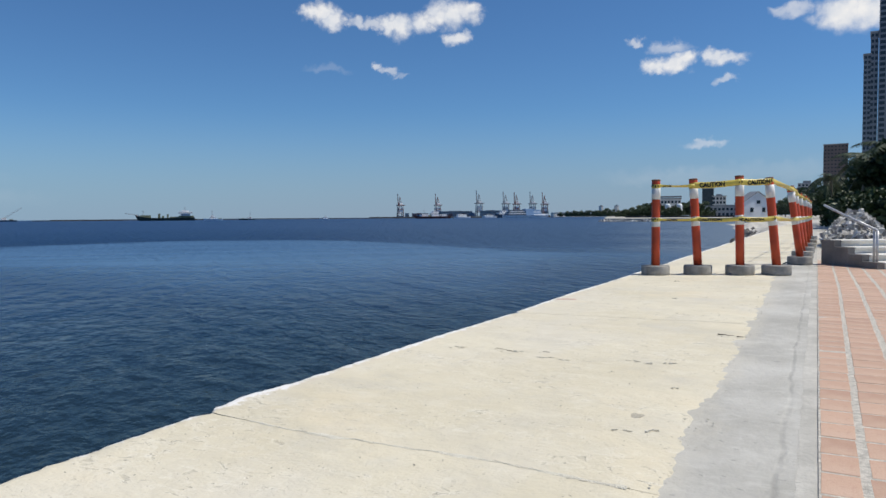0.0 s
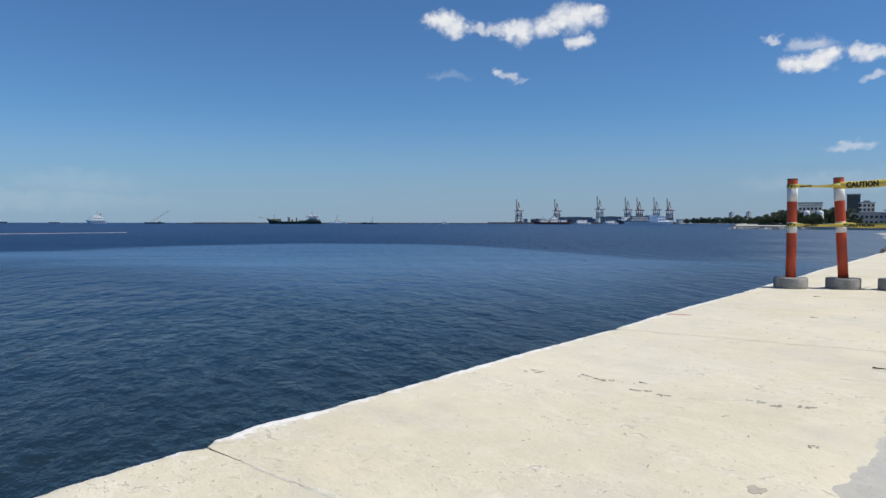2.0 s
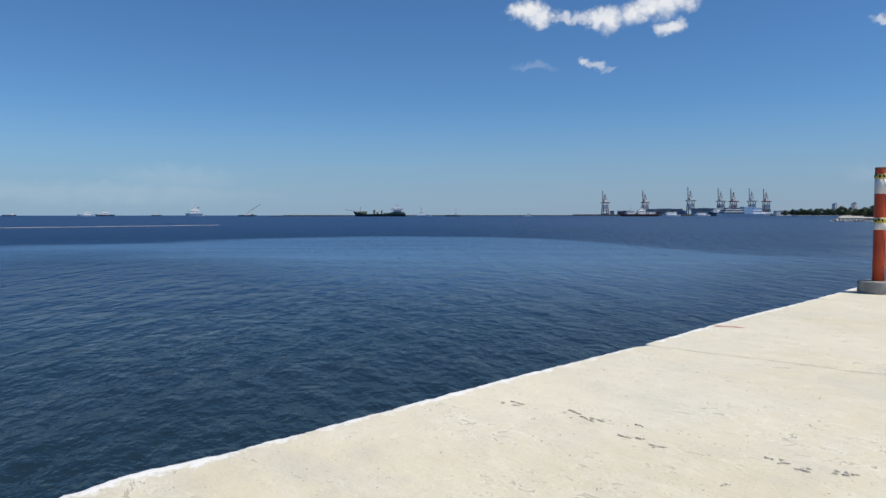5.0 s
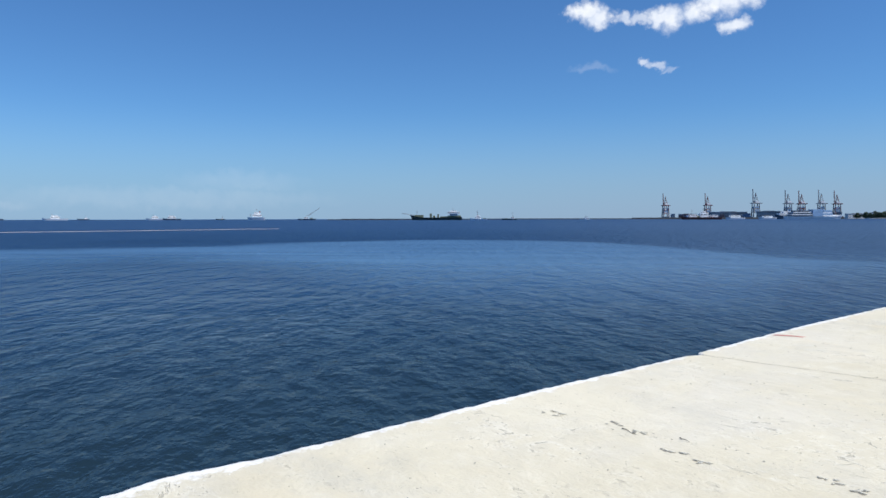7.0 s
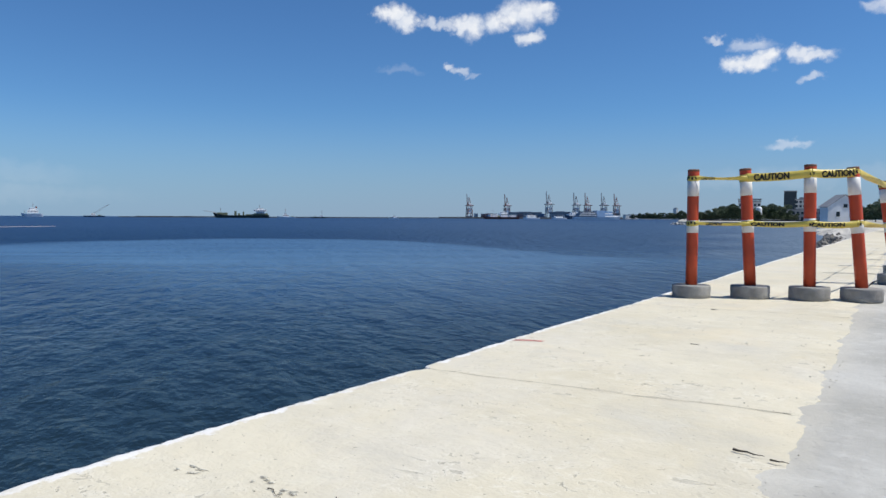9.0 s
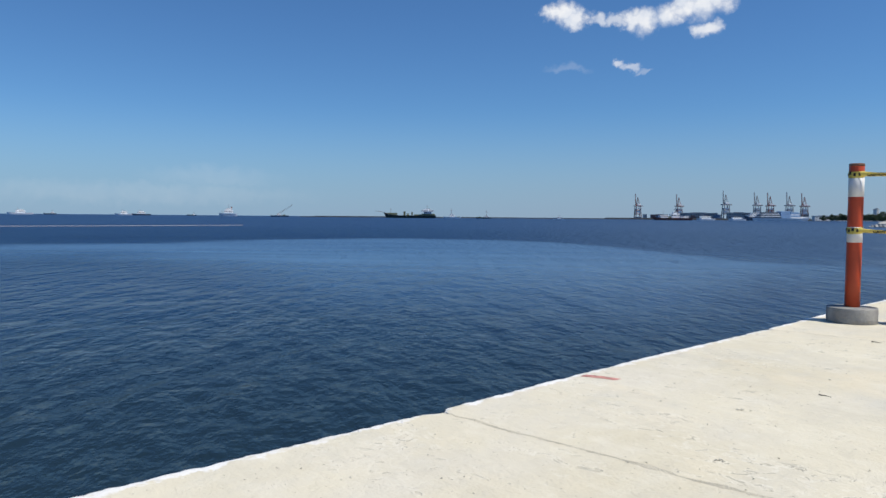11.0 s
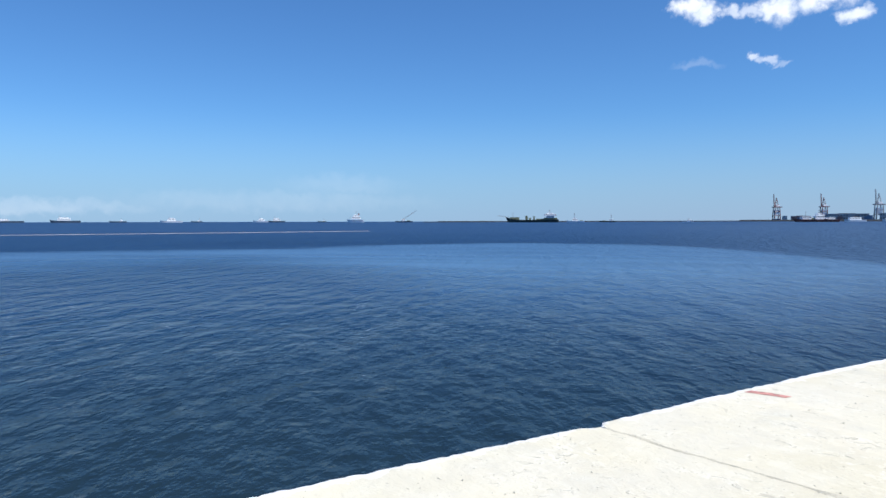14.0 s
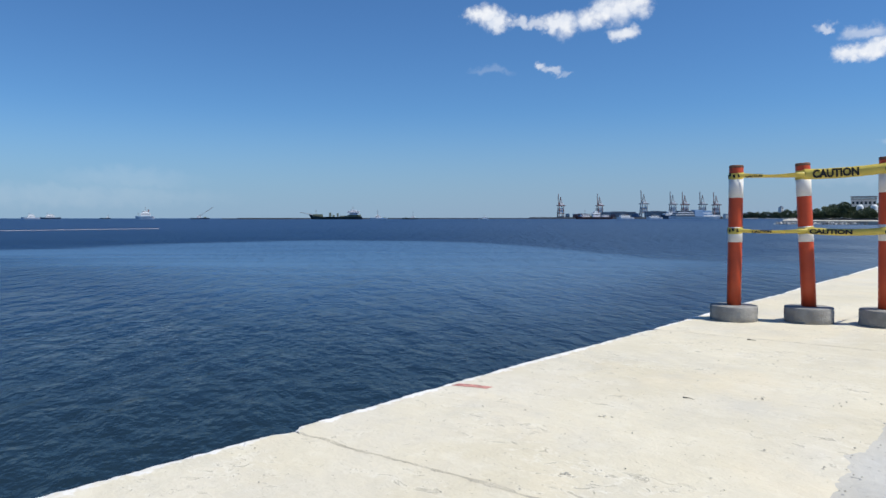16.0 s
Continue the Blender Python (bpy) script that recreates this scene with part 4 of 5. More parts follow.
heap("rubble", 3600, rubble_place, (0.03, 0.15), M_RUBBLE, "pile of broken pale concrete rubble on the promenade", "rubble", 4)
heap("scree", 500, lambda r: (r.uniform(2.2, 9.0), 33 + r.uniform(-2, 9), r.uniform(-0.05, 0.5) * r.random()), (0.05, 0.18), M_RUBBLE, "loose broken concrete strewn over the ground", "rubble", 8)
heap("toe_rocks", 700, lambda r: (lambda y: (EDGE - 0.2 - (0.7 + 0.075 * (y - 34)) * (0.35 + 0.65 * r.random() ** 0.6), y, SEA + r.uniform(-0.1, 0.3)))(42 + 110 * r.random() ** 1.2), (0.08, 0.27), M_ROCK,
     "dark shore rocks along the foot of the sea wall", "shore rocks", 6)
heap("spit_rocks", 700, lambda r: (lambda u: (-84 + 70 * u, 306 + 26 * u * u + r.gauss(0, 1.6), SEA + r.uniform(-0.1, 0.45) * (0.5 + 0.8 * u)))(r.random()), (0.25, 0.7), M_RUBBLE,
     "low spit of pale rocks reaching into the bay", "rock spit", 9)


def build_beach():
    """Pale crushed stone filling the bay's corner."""
    verts, faces = [], []
    nx, ny = 60, 90
    for j in range(ny + 1):
        y = 34 + 170 * (j / ny) ** 1.2
        for i in range(nx + 1):
            x0 = EDGE - 0.6 - 0.075 * (y - 34) - 8 * max(0, (y - 92) / 95) ** 1.2
            x = x0 + (EDGE + 0.05 - x0) * i / nx
            u = i / nx
            z = SEA - 0.5 + (0.45 - SEA) * min(1, u * 1.25) * min(1, (y - 30) / 40) + 0.12 * nz(x * 0.5, y * 0.5, 4)
            mx, my = -9.8, 140.0
            r = math.hypot((x - mx) / 6.6, (y - my) / 20.0)
            z += min(1, u / 0.25) * max(0, 1 - r) * 0.9 + 0.25 * nz(x * 1.3, y * 0.6, 7) * (r < 1.1)
            verts.append((x, y, min(z, 6)))
    for j in range(ny):
        for i in range(nx):
            a = j * (nx + 1) + i
            faces.append((a, a + 1, a + nx + 2, a + nx + 1))
    tagged(raw("beach", verts, faces, M_SAND, True), "pale crushed stone beach with low humps", "beach", kind="structure")


build_beach()


# ---- plants ----
def leaf_cloud(verts, faces, rng, centre, radius, n, size):
    for _ in range(n):
        d = Vector((rng.gauss(0, 1), rng.gauss(0, 1), rng.gauss(0, 1))).normalized() * radius * rng.random() ** 0.4
        c = Vector(centre) + Vector((d.x, d.y, d.z * 0.75))
        a = Vector((rng.gauss(0, 1), rng.gauss(0, 1), rng.gauss(0, 0.6))).normalized()
        b = a.orthogonal().normalized()
        b = (b * math.cos(rng.uniform(0, 6)) + a.cross(b) * 0.8).normalized()
        s = size * rng.uniform(0.6, 1.4)
        k = len(verts)
        verts += [tuple(c - a * s), tuple(c + b * s * 0.42), tuple(c + a * s), tuple(c - b * s * 0.42)]
        faces.append((k, k + 1, k + 2, k + 3))


def broad_tree(name, label, seed, height, spread, clumps, leaves, size, material, group, low=0.5):
    rng = random.Random(seed)
    t = thing(name, label, "tree", group)
    bm = bmesh.new()
    fork = Vector((rng.uniform(-0.2, 0.2), 0, height * 0.38))
    rod(bm, (0, 0, -0.1), fork, height * 0.035, height * 0.022, 8)
    verts, faces = [], []
    for i in range(clumps):
        a = 2 * math.pi * i / clumps + rng.uniform(-0.4, 0.4)
        rr = spread * rng.uniform(0.15, 0.8)
        c = Vector((rr * math.cos(a), rr * math.sin(a), height * rng.uniform(low, 0.9)))
        rod(bm, fork, c, height * 0.013, height * 0.004, 5)
        leaf_cloud(verts, faces, rng, c, spread * rng.uniform(0.28, 0.45), leaves // clumps, size)
    part("trunk", bm, M_BARK, t)
    crown = raw("crown", verts, faces, material)
    crown.parent = t
    return t


def palm_tree(seed, height, group):
    rng = random.Random(seed)
    t = thing("palm_tree", "tall dark coconut palm with drooping fronds by the promenade", "palm tree", group)
    bm = bmesh.new()
    pts = [Vector((0.5 * (u ** 2) * rng.uniform(0.8, 1.2), 0.15 * math.sin(u * 2), height * u)) for u in [i / 8 for i in range(9)]]
    for i, (a, b) in enumerate(zip(pts, pts[1:])):
        rod(bm, a, b, 0.19 - 0.010 * i, 0.18 - 0.010 * i, 9)
    part("trunk", bm, M_BARK, t, "ringed grey trunk")
    top = pts[-1]
    for i in range(17):
        a = 2 * math.pi * i / 17 * 2.4 + rng.uniform(-0.2, 0.2)
        rise = rng.uniform(-0.5, 0.9)
        L = rng.uniform(2.3, 3.3)
        d = Vector((math.cos(a), math.sin(a), 0))
        verts, faces = [], []
        spine = []
        for s in range(15):
            u = s / 14
            spine.append(top + d * L * u * (1 - 0.15 * u) + Vector((0, 0, rise * L * 0.6 * u - 1.5 * u * u * (1.1 - 0.3 * rise))))
        side = Vector((-d.y, d.x, 0))
        for s in range(14):
            p, q = spine[s], spine[s + 1]
            k = len(verts)
            verts += [tuple(p - side * 0.02), tuple(p + side * 0.02), tuple(q + side * 0.015), tuple(q - side * 0.015)]
            faces.append((k, k + 1, k + 2, k + 3))
            w = 0.62 * math.sin(math.pi * min(1, 0.15 + 0.85 * s / 14)) + 0.12
            for sg in (-1, 1):
                for h in (0, 0.5):
                    b0 = p.lerp(q, h)
                    tip = b0 + side * sg * w + (q - p) * 1.3 - Vector((0, 0, w * rng.uniform(0.25, 0.7)))
                    k = len(verts)
                    verts += [tuple(b0), tuple(b0 + (q - p) * 0.42), tuple(tip)]
                    faces.append((k, k + 1, k + 2))
        fr = raw("frond", verts, faces, M_PALM)
        fr.parent = t
    return t


palm = palm_tree(2, 5.6, "palms beside the promenade")
palm.matrix_world = pose(3.4, 66, -0.06)
for x, y, s, r in ((5.4, 62, 1.12, 70), (1.9, 84, 0.9, 160), (4.6, 78, 1.2, 250), (7.4, 70, 1.25, 300)):
    copy_thing(palm, pose(x, y, -0.06, 0, 0, r)).scale = (s, s, s)
shade = broad_tree("shade_tree", "dense dark green broadleaf tree beside the promenade", 5, 7.0, 3.6, 14, 5600, 0.26, M_LEAF, "trees beside the promenade")
shade.matrix_world = pose(6.2, 64, -0.06)
for x, y, s, r in ((4.2, 72, 0.72, 40), (8.6, 60, 1.0, 90), (3.2, 90, 0.62, 150), (6.4, 82, 0.95, 200), (2.0, 104, 0.6, 250), (4.9, 100, 0.8, 300), (10.8, 66, 1.15, 20)):
    copy_thing(shade, pose(x, y, -0.06, 0, 0, r)).scale = (s, s, s)
bush = broad_tree("shrub", "low dark green shrub under the palms", 8, 2.4, 2.0, 11, 3200, 0.2, M_LEAF, "shrubs beside the promenade", 0.2)
bush.matrix_world = pose(3.0, 52, -0.06)
for x, y, s in ((4.4, 50, 1.1), (5.8, 54, 1.2), (7.2, 52, 1.3), (3.6, 58, 1.1), (2.3, 62, 1.0), (5.0, 60, 1.2), (1.7, 74, 1.1), (6.6, 57, 1.4), (8.4, 56, 1.5), (4.0, 54, 1.2), (2.6, 56, 1.0), (6.0, 64, 1.5), (2.9, 68, 1.3)):
    copy_thing(bush, pose(x, y, -0.06, 0, 0, x * 80)).scale = (s, s, s)
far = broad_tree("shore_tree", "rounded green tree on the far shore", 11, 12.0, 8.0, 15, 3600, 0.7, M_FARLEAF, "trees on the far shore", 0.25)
far.matrix_world = pose(*polar(11.2, 560, -0.06))
rng = random.Random(12)
for az, d, s in ((13.7, 600, 0.55), (13.1, 610, 0.62), (12.5, 585, 0.72), (11.9, 570, 0.88), (11.5, 590, 0.95), (10.7, 575, 0.95), (10.2, 560, 0.70), (9.7, 570, 0.66), (9.1, 545, 0.8),
                 (8.7, 560, 0.92), (8.2, 545, 0.85), (7.7, 560, 0.7), (7.2, 590, 0.6), (6.3, 640, 0.75), (5.5, 640, 0.8), (4.8, 620, 0.9), (4.1, 600, 0.9), (3.4, 560, 0.85),
                 (2.7, 520, 0.9), (2.0, 480, 0.9), (1.4, 430, 0.95), (0.9, 360, 0.95), (0.3, 300, 0.9), (-0.3, 250, 0.8), (-0.9, 220, 0.85), (-1.6, 210, 0.9), (-2.4, 200, 1.0),
                 (13.4, 640, 0.5), (12.8, 620, 0.6), (12.2, 600, 0.8), (13.9, 760, 0.55), (14.2, 800, 0.5), (18.5, 1300, 0.55), (17.7, 1250, 0.5), (17.0, 1200, 0.6), (16.3, 1150, 0.5), (15.5, 1050, 0.55), (14.9, 950, 0.5), (14.6, 900, 0.6), (15.2, 980, 0.6), (15.9, 1100, 0.65), (16.6, 1150, 0.6), (17.3, 1200, 0.6), (18.0, 1300, 0.65), (10.3, 518, 0.56), (9.45, 518, 0.56), (9.9, 530, 0.7), (9.0, 700, 1.15), (8.4, 700, 1.2), (7.9, 710, 1.1)):
    x, y, z = polar(az, d, -0.06)
    s *= 1.4 if d > 850 else 1.0
    copy_thing(far, pose(x, y, z, 0, 0, rng.uniform(0, 360))).scale = (s * rng.uniform(0.9, 1.15), s, s * rng.uniform(0.85, 1.1))


# ---- buildings ----
def building(name, label, az, d, width, depth, height, floors, bays, wall, roof=True, group="", z0=-0.06):
    """A block with storeys of recessed windows on the faces that are seen."""
    x, y, _ = polar(az, d)
    t = thing(name, label, "building", group, at=(x, y, z0), turn=az)
    bm = bmesh.new()
    box(bm, (-width / 2, 0, 0), (width / 2, depth, height))
    part("wall", bm, wall, t)
    bm = bmesh.new()
    box(bm, (-width / 2 - 0.15, -0.15, -0.18), (width / 2 + 0.15, 0, 0.18))
    course = mesh_of("string_course", bm, wall)
    for f in range(1, floors):
        o = new("string_course", course)
        o.parent = t
        o.location = (0, 0, height * f / floors)
    bm = bmesh.new()
    box(bm, (-width / 2 - 0.4, -0.4, height), (width / 2 + 0.4, depth + 0.4, height + 0.9))
    if roof:
        box(bm, (-width * 0.22, depth * 0.2, height + 0.9), (width * 0.2, depth * 0.7, height + 0.9 + min(4.0, height * 0.08)))
    part("roof", bm, M_ROOF, t)
    return t, width, depth, height, floors, bays


def glaze(b, fill=0.62, rows=0.6):
    t, width, depth, height, floors, bays = b
    bw, fh = width / bays, height / floors
    me = None
    for f in range(floors):
        for i in range(bays):
            x = -width / 2 + bw * (i + 0.5)
            z = fh * (f + 0.5)
            if me is None:
                bm = bmesh.new()
                box(bm, (-bw * fill / 2, -0.12, -fh * rows / 2), (bw * fill / 2, 0.02, fh * rows / 2))
                me = mesh_of("window", bm, M_GLASS)
            o = new("window", me)
            o.parent = t
            o.location = (x, 0, z)


b = building("hotel_tower", "brown slab tower block with a flat roof behind the palms", -1.13, 900, 24, 18, 79, 20, 7, M_TOWERBROWN, False)
glaze(b, 0.5, 0.32)
b = building("glass_tower", "tall grey-blue residential tower with stepped top", -5.25, 620, 35, 30, 172, 42, 7, M_TOWERGREY)
glaze(b, 0.7, 0.6)
for az, h, w in ((-3.37, 137, 5.0), (-2.97, 121, 5.0)):
    b = building("tower_wing", "lower stepped wing of the tall tower", az, 622, w, 20, h, 32, 2, M_TOWERGREY, False)
    glaze(b, 0.7, 0.55)
b = building("distant_block", "small hazy grey block far along the shore", 0.65, 1250, 26, 20, 50, 10, 5, M_WALLGREY)
glaze(b)
b = building("white_terminal", "long white building with a flat canopy among trees", 10.05, 640, 17, 14, 15.5, 3, 6, M_WALLWHITE, False)
glaze(b, 0.6, 0.4)
bm = bmesh.new()
box(bm, (-9, -1, 17.2), (9, 15, 18.2))
for i in range(6):
    box(bm, (-8 + i * 3.1, -0.6, 16.4), (-7.5 + i * 3.1, -0.1, 17.2))
part("canopy", bm, M_ROOF, b[0], "flat grey roof canopy on short columns")
b = building("shore_hall", "low grey hall along the far shore", 6.1, 600, 36, 14, 8.0, 2, 12, M_WALLGREY)
glaze(b, 0.6, 0.5)
b = building("dark_tower", "dark narrow office tower among shore buildings", 7.35, 760, 11, 11, 28, 8, 3, M_GLASS, False)
b = building("white_block", "white block beside the dark tower", 6.55, 760, 13, 12, 20, 5, 4, M_WALLWHITE)
glaze(b)
for az, d, w, h, m in ((16.0, 1500, 34, 8, M_WALLWHITE), (17.3, 1500, 28, 10, M_WALLWHITE), (18.4, 1600, 40, 9, M_WALLWHITE), (14.4, 1350, 24, 9, M_WALLWHITE), (13.4, 1200, 20, 9, M_WALLGREY), (15.2, 1700, 5, 24, M_WALLWHITE), (14.0, 1500, 4, 22, M_WALLWHITE)):
    b = building("port_building", "small pale building on the distant port shore", az, d, w, 12, h, max(2, int(h / 4)), max(1, int(w / 6)), m, True, "buildings on the port shore")
    b[0].matrix_basis = b[0].matrix_basis @ pose(0, 0, 0, 0, 0, 30)
    glaze(b, 0.25, 0.25)


def gable_house(az, d, w, depth, eave, apex, turn):
    """A white house with its gable end towards the bay."""
    x, y, _ = polar(az, d)
    t = thing("gable_house", "white rendered house with a steep grey gable roof", "house", at=(x, y, -0.06), turn=az + turn)
    bm = bmesh.new()
    ends = []
    for yy in (0, depth):
        ends.append([bm.verts.new((px, yy, pz)) for px, pz in ((-w / 2, 0), (w / 2, 0), (w / 2, eave), (0, apex), (-w / 2, eave))])
    bm.faces.new(ends[0])
    bm.faces.new(ends[1][::-1])
    for i in range(5):
        j = (i + 1) % 5
        bm.faces.new((ends[0][i], ends[1][i], ends[1][j], ends[0][j]))
    part("wall", bm, M_SHIPWHITE, t)
    n = Vector((apex - eave, 0, w / 2)).normalized()
    for s in (-1, 1):
        bm = bmesh.new()
        a, b = Vector((0, 0, apex)), Vector((s * w * 0.54, 0, eave - (apex - eave) * 0.08))
        up = Vector((s * n.x, 0, n.z)) * 0.22
        off = Vector((s * n.x, 0, n.z)) * 0.02
        loft(bm, [[p + Vector((0, yy, 0)) for p in (a + off, b + off, b + up, a + up)] for yy in (-0.35, depth + 0.35)])
        part("roof", bm, M_ROOF, t, "grey roof slope")
    for wx, wz, ww, wh in ((0.2, apex * 0.62, 1.3, 1.1), (-2.2, eave * 0.55, 1.2, 1.5), (2.2, eave * 0.55, 1.2, 1.5)):
        bm = bmesh.new()
        box(bm, (wx - ww / 2, -0.06, wz - wh / 2), (wx + ww / 2, 0.03, wz + wh / 2))
        win = part("window", bm, M_GLASS, t)
        bm = bmesh.new()
        box(bm, (wx - ww / 2 - 0.1, -0.12, wz - wh / 2 - 0.12), (wx + ww / 2 + 0.1, 0.0, wz - wh / 2 - 0.01))
        part("sill", bm, M_WALLGREY, win)


gable_house(3.85, 262, 11.0, 4.5, 5.4, 9.1, 32)


# white domes added to stand for two bright sun glints among the trees
def glint_dome(az, d, z, r):
    x, y, _ = polar(az, d)
    bm = bmesh.new()
    prof = [(r, 0), (r, z)] + [(r * math.cos(a), z + r * 0.7 * math.sin(a)) for a in (0.3, 0.6, 0.9, 1.2, 1.45)]
    lathe(bm, prof, 20)
    o = solid("storage_tank", bm, M_SHIPWHITE, "white dome added for a bright sun glint on the shore", "tank", "white tanks on the shore", smooth=True)
    o.matrix_world = pose(x, y, -0.06)


glint_dome(10.25, 525, 8.3, 2.0)
glint_dome(9.4, 525, 8.3, 2.0)

# harbour walls: far dark lines just over the water
for nm, az0, d0, az1, d1, w, top, lab in (("harbour_wall", 13.4, 505, 3.0, 480, 5, 0.9, "long dark sea wall below the shore trees"),
                                          ("pier", 33.6, 2150, 18.3, 1980, 60, 3.4, "long low dark container pier"),
                                          ("breakwater", 57.0, 1750, 34.0, 2300, 12, 1.3, "low rocky breakwater on the horizon"),
                                          ("outer_breakwater", 58.2, 1500, 52.4, 1500, 10, 0.2, "low dark rocky breakwater by the dredger")):
    a, b2 = Vector(polar(az0, d0)), Vector(polar(az1, d1))
    n = (b2 - a).normalized()
    s = Vector((-n.y, n.x, 0)) * w
    bm = bmesh.new()
    rings = []
    cnt = 40
    for i in range(cnt + 1):
        c = a.lerp(b2, i / cnt)
        h = top * (1 + (0.0 if nm == "pier" else 0.3) * nz(i * 0.9, az0))
        rings.append([c - s * 0.6 + Vector((0, 0, -4)), c + s * 0.6 + Vector((0, 0, -4)), c + s * 0.42 + Vector((0, 0, h)), c - s * 0.42 + Vector((0, 0, h))])
    loft(bm, rings)
    solid(nm, bm, M_STONEWALL, lab, "breakwater", kind="structure")


# ---- ships, barges and cranes ----
def hull(bm, L, B, H, sheer=0.35, bow=0.18, z0=-2.0):
    """Hull along x, bow at -x."""
    rings = []
    for i in range(13):
        u = i / 12
        x = -L / 2 + L * u
        w = B / 2 * min(1, (u / bow) ** 0.6 if u < bow else 1) * (1 if u < 0.9 else 1 - 1.2 * (u - 0.9))
        w = max(w, 0.05 * B)
        top = H * (1 + sheer * max(0, 1 - u / 0.22) ** 1.4 + 0.18 * sheer * max(0, (u - 0.8) / 0.2))
        rake = -L * 0.035 * max(0, 1 - u / bow)
        rings.append([(x - rake, -w * 0.7, z0), (x - rake, w * 0.7, z0), (x + rake, w, top), (x + rake, -w, top)])
    loft(bm, rings)


def ship(name, label, az, d, L, B, H, hull_mat, decks, turn=0.0, masts=(), gear=(), group="", sheer=0.35, boom=None, funnel=None, category="ship", paints=()):
    """decks: (x0, x1, z0, z1, width) as white houses; masts: (x, z0, z1); gear: (x0, x1, z0, z1)."""
    x, y, _ = polar(az, d)
    t = thing(name, label, category, group, at=(x, y, SEA), turn=az + turn)
    bm = bmesh.new()
    hull(bm, L, B, H, sheer)
    part("hull", bm, hull_mat, t)
    for i, (x0, x1, z0, z1, w) in enumerate(decks):
        bm = bmesh.new()
        box(bm, (x0, -w / 2, z0), (x1, w / 2, z1), None, min(0.4, (z1 - z0) * 0.1))
        paint, word = paints[i] if i < len(paints) else (M_SHIPWHITE, "white")
        house = part("deckhouse", bm, paint, t, word + " deckhouse")
        zz = z0 + (z1 - z0) * 0.55
        n = max(2, int((x1 - x0) / 3.0))
        bm = bmesh.new()
        box(bm, (0, -0.08, 0), ((x1 - x0) * 0.6 / n, 0.04, (z1 - z0) * 0.25))
        me = mesh_of("window", bm, M_GLASS)
        for i in range(n):
            o = new("window", me)
            o.parent = house
            o.location = (x0 + (x1 - x0) * (i + 0.2) / n, -w / 2, zz)
    for mx, z0, z1 in masts:
        bm = bmesh.new()
        rod(bm, (mx, 0, z0), (mx, 0, z1), 0.45, 0.2, 6)
        rod(bm, (mx - 1.6, 0, z0 + (z1 - z0) * 0.7), (mx + 1.6, 0, z0 + (z1 - z0) * 0.7), 0.2, 0.2, 5)
        part("mast", bm, M_CRANE, t)
    for x0, x1, z0, z1 in gear:
        bm = bmesh.new()
        box(bm, (x0, -B * 0.3, z0), (x1, B * 0.3, z1), None, 0.15)
        part("deck_gear", bm, M_DECKGREEN, t)
    if funnel:
        bm = bmesh.new()
        rod(bm, (funnel[0], 0, funnel[1]), (funnel[0] + 0.6, 0, funnel[2]), 1.6, 1.3, 12)
        part("funnel", bm, M_HULLRED, t)
    if boom:
        (xa, za), (xb, zb), wd = boom
        bm = bmesh.new()
        n = 9
        for sy in (-1, 1):
            for sz in (-1, 1):
                rod(bm, (xa, sy * wd, za + sz * wd), (xb, sy * wd * 0.3, zb + sz * wd * 0.4), 0.22, 0.16, 5)
        for i in range(n):
            u, v = i / n, (i + 1) / n
            for sy in (-1, 1):
                k0, k1 = wd * (1 - 0.65 * u), wd * (1 - 0.65 * v)
                rod(bm, (xa + (xb - xa) * u, sy * k0, za + (zb - za) * u - k0), (xa + (xb - xa) * v, sy * k1, za + (zb - za) * v + k1), 0.14, 0.14, 4)
        part("boom", bm, M_CRANE, t, "lattice steel boom")
    return t


ship("dredger", "dark green dredger with white bridge moored in the bay", 49.4, 1290, 92, 17, 4.6, M_HULL,
     ((24, 38, 8.2, 11.5, 13), (20, 42, 11.5, 14.8, 16), (25, 36, 14.8, 17.2, 12)), 0, ((-36, 8, 18), (30, 17.2, 23)),
     ((-41, -24, 4.6, 9.2), (-13, -9, 4.6, 12.0), (-7, -3, 4.6, 8), (1, 4, 4.6, 11.0), (6, 20, 4.6, 6.6), (20, 44, 4.6, 8.2)), sheer=1.1, boom=((-42, 8.8), (-64, 12.4), 0.8))
ship("cargo_ship", "white cargo ship seen end on", 63.7, 1500, 34, 18, 5.5, M_SHIPWHITE,
     ((-8, 10, 6.5, 12, 16), (-5, 7, 12, 16, 12)), 0, ((1, 16, 25), (-12, 7, 13)), funnel=(6, 14, 19), sheer=0.2)
ship("crane_barge", "low barge with a raised lattice crane boom", 59.8, 1500, 36, 14, 2.6, M_HULLGREY,
     ((-6, 2, 2.6, 6.5, 7),), 0, (), ((6, 12, 2.6, 4.2),), sheer=0.05, boom=((-6, 3.5), (26, 25), 1.6), category="barge")
ship("tugboat", "small white and grey tugboat", 46.0, 1250, 30, 9, 2.4, M_SHIPWHITE, ((-6, 4, 2.4, 5.6, 6), (-4, 1, 5.6, 8, 4)), 0, ((-2, 8, 17),), ((8, 13, 2.4, 3.4),), "small boats in the bay", category="boat")
ship("workboat", "dark workboat with a tall mast", 43.5, 1400, 30, 9, 2.2, M_HULL, ((2, 9, 2.2, 5.4, 6),), 0, ((6, 5, 16),), ((-10, -5, 2.2, 3.4),), "small boats in the bay", category="boat")
ship("motor_boat", "small white motor boat in the bay", 37.5, 1200, 17, 5, 1.4, M_SHIPWHITE, ((-2, 5, 1.4, 4.0, 4),), 0, ((1, 4, 6.5),), (), "small boats in the bay", category="boat")
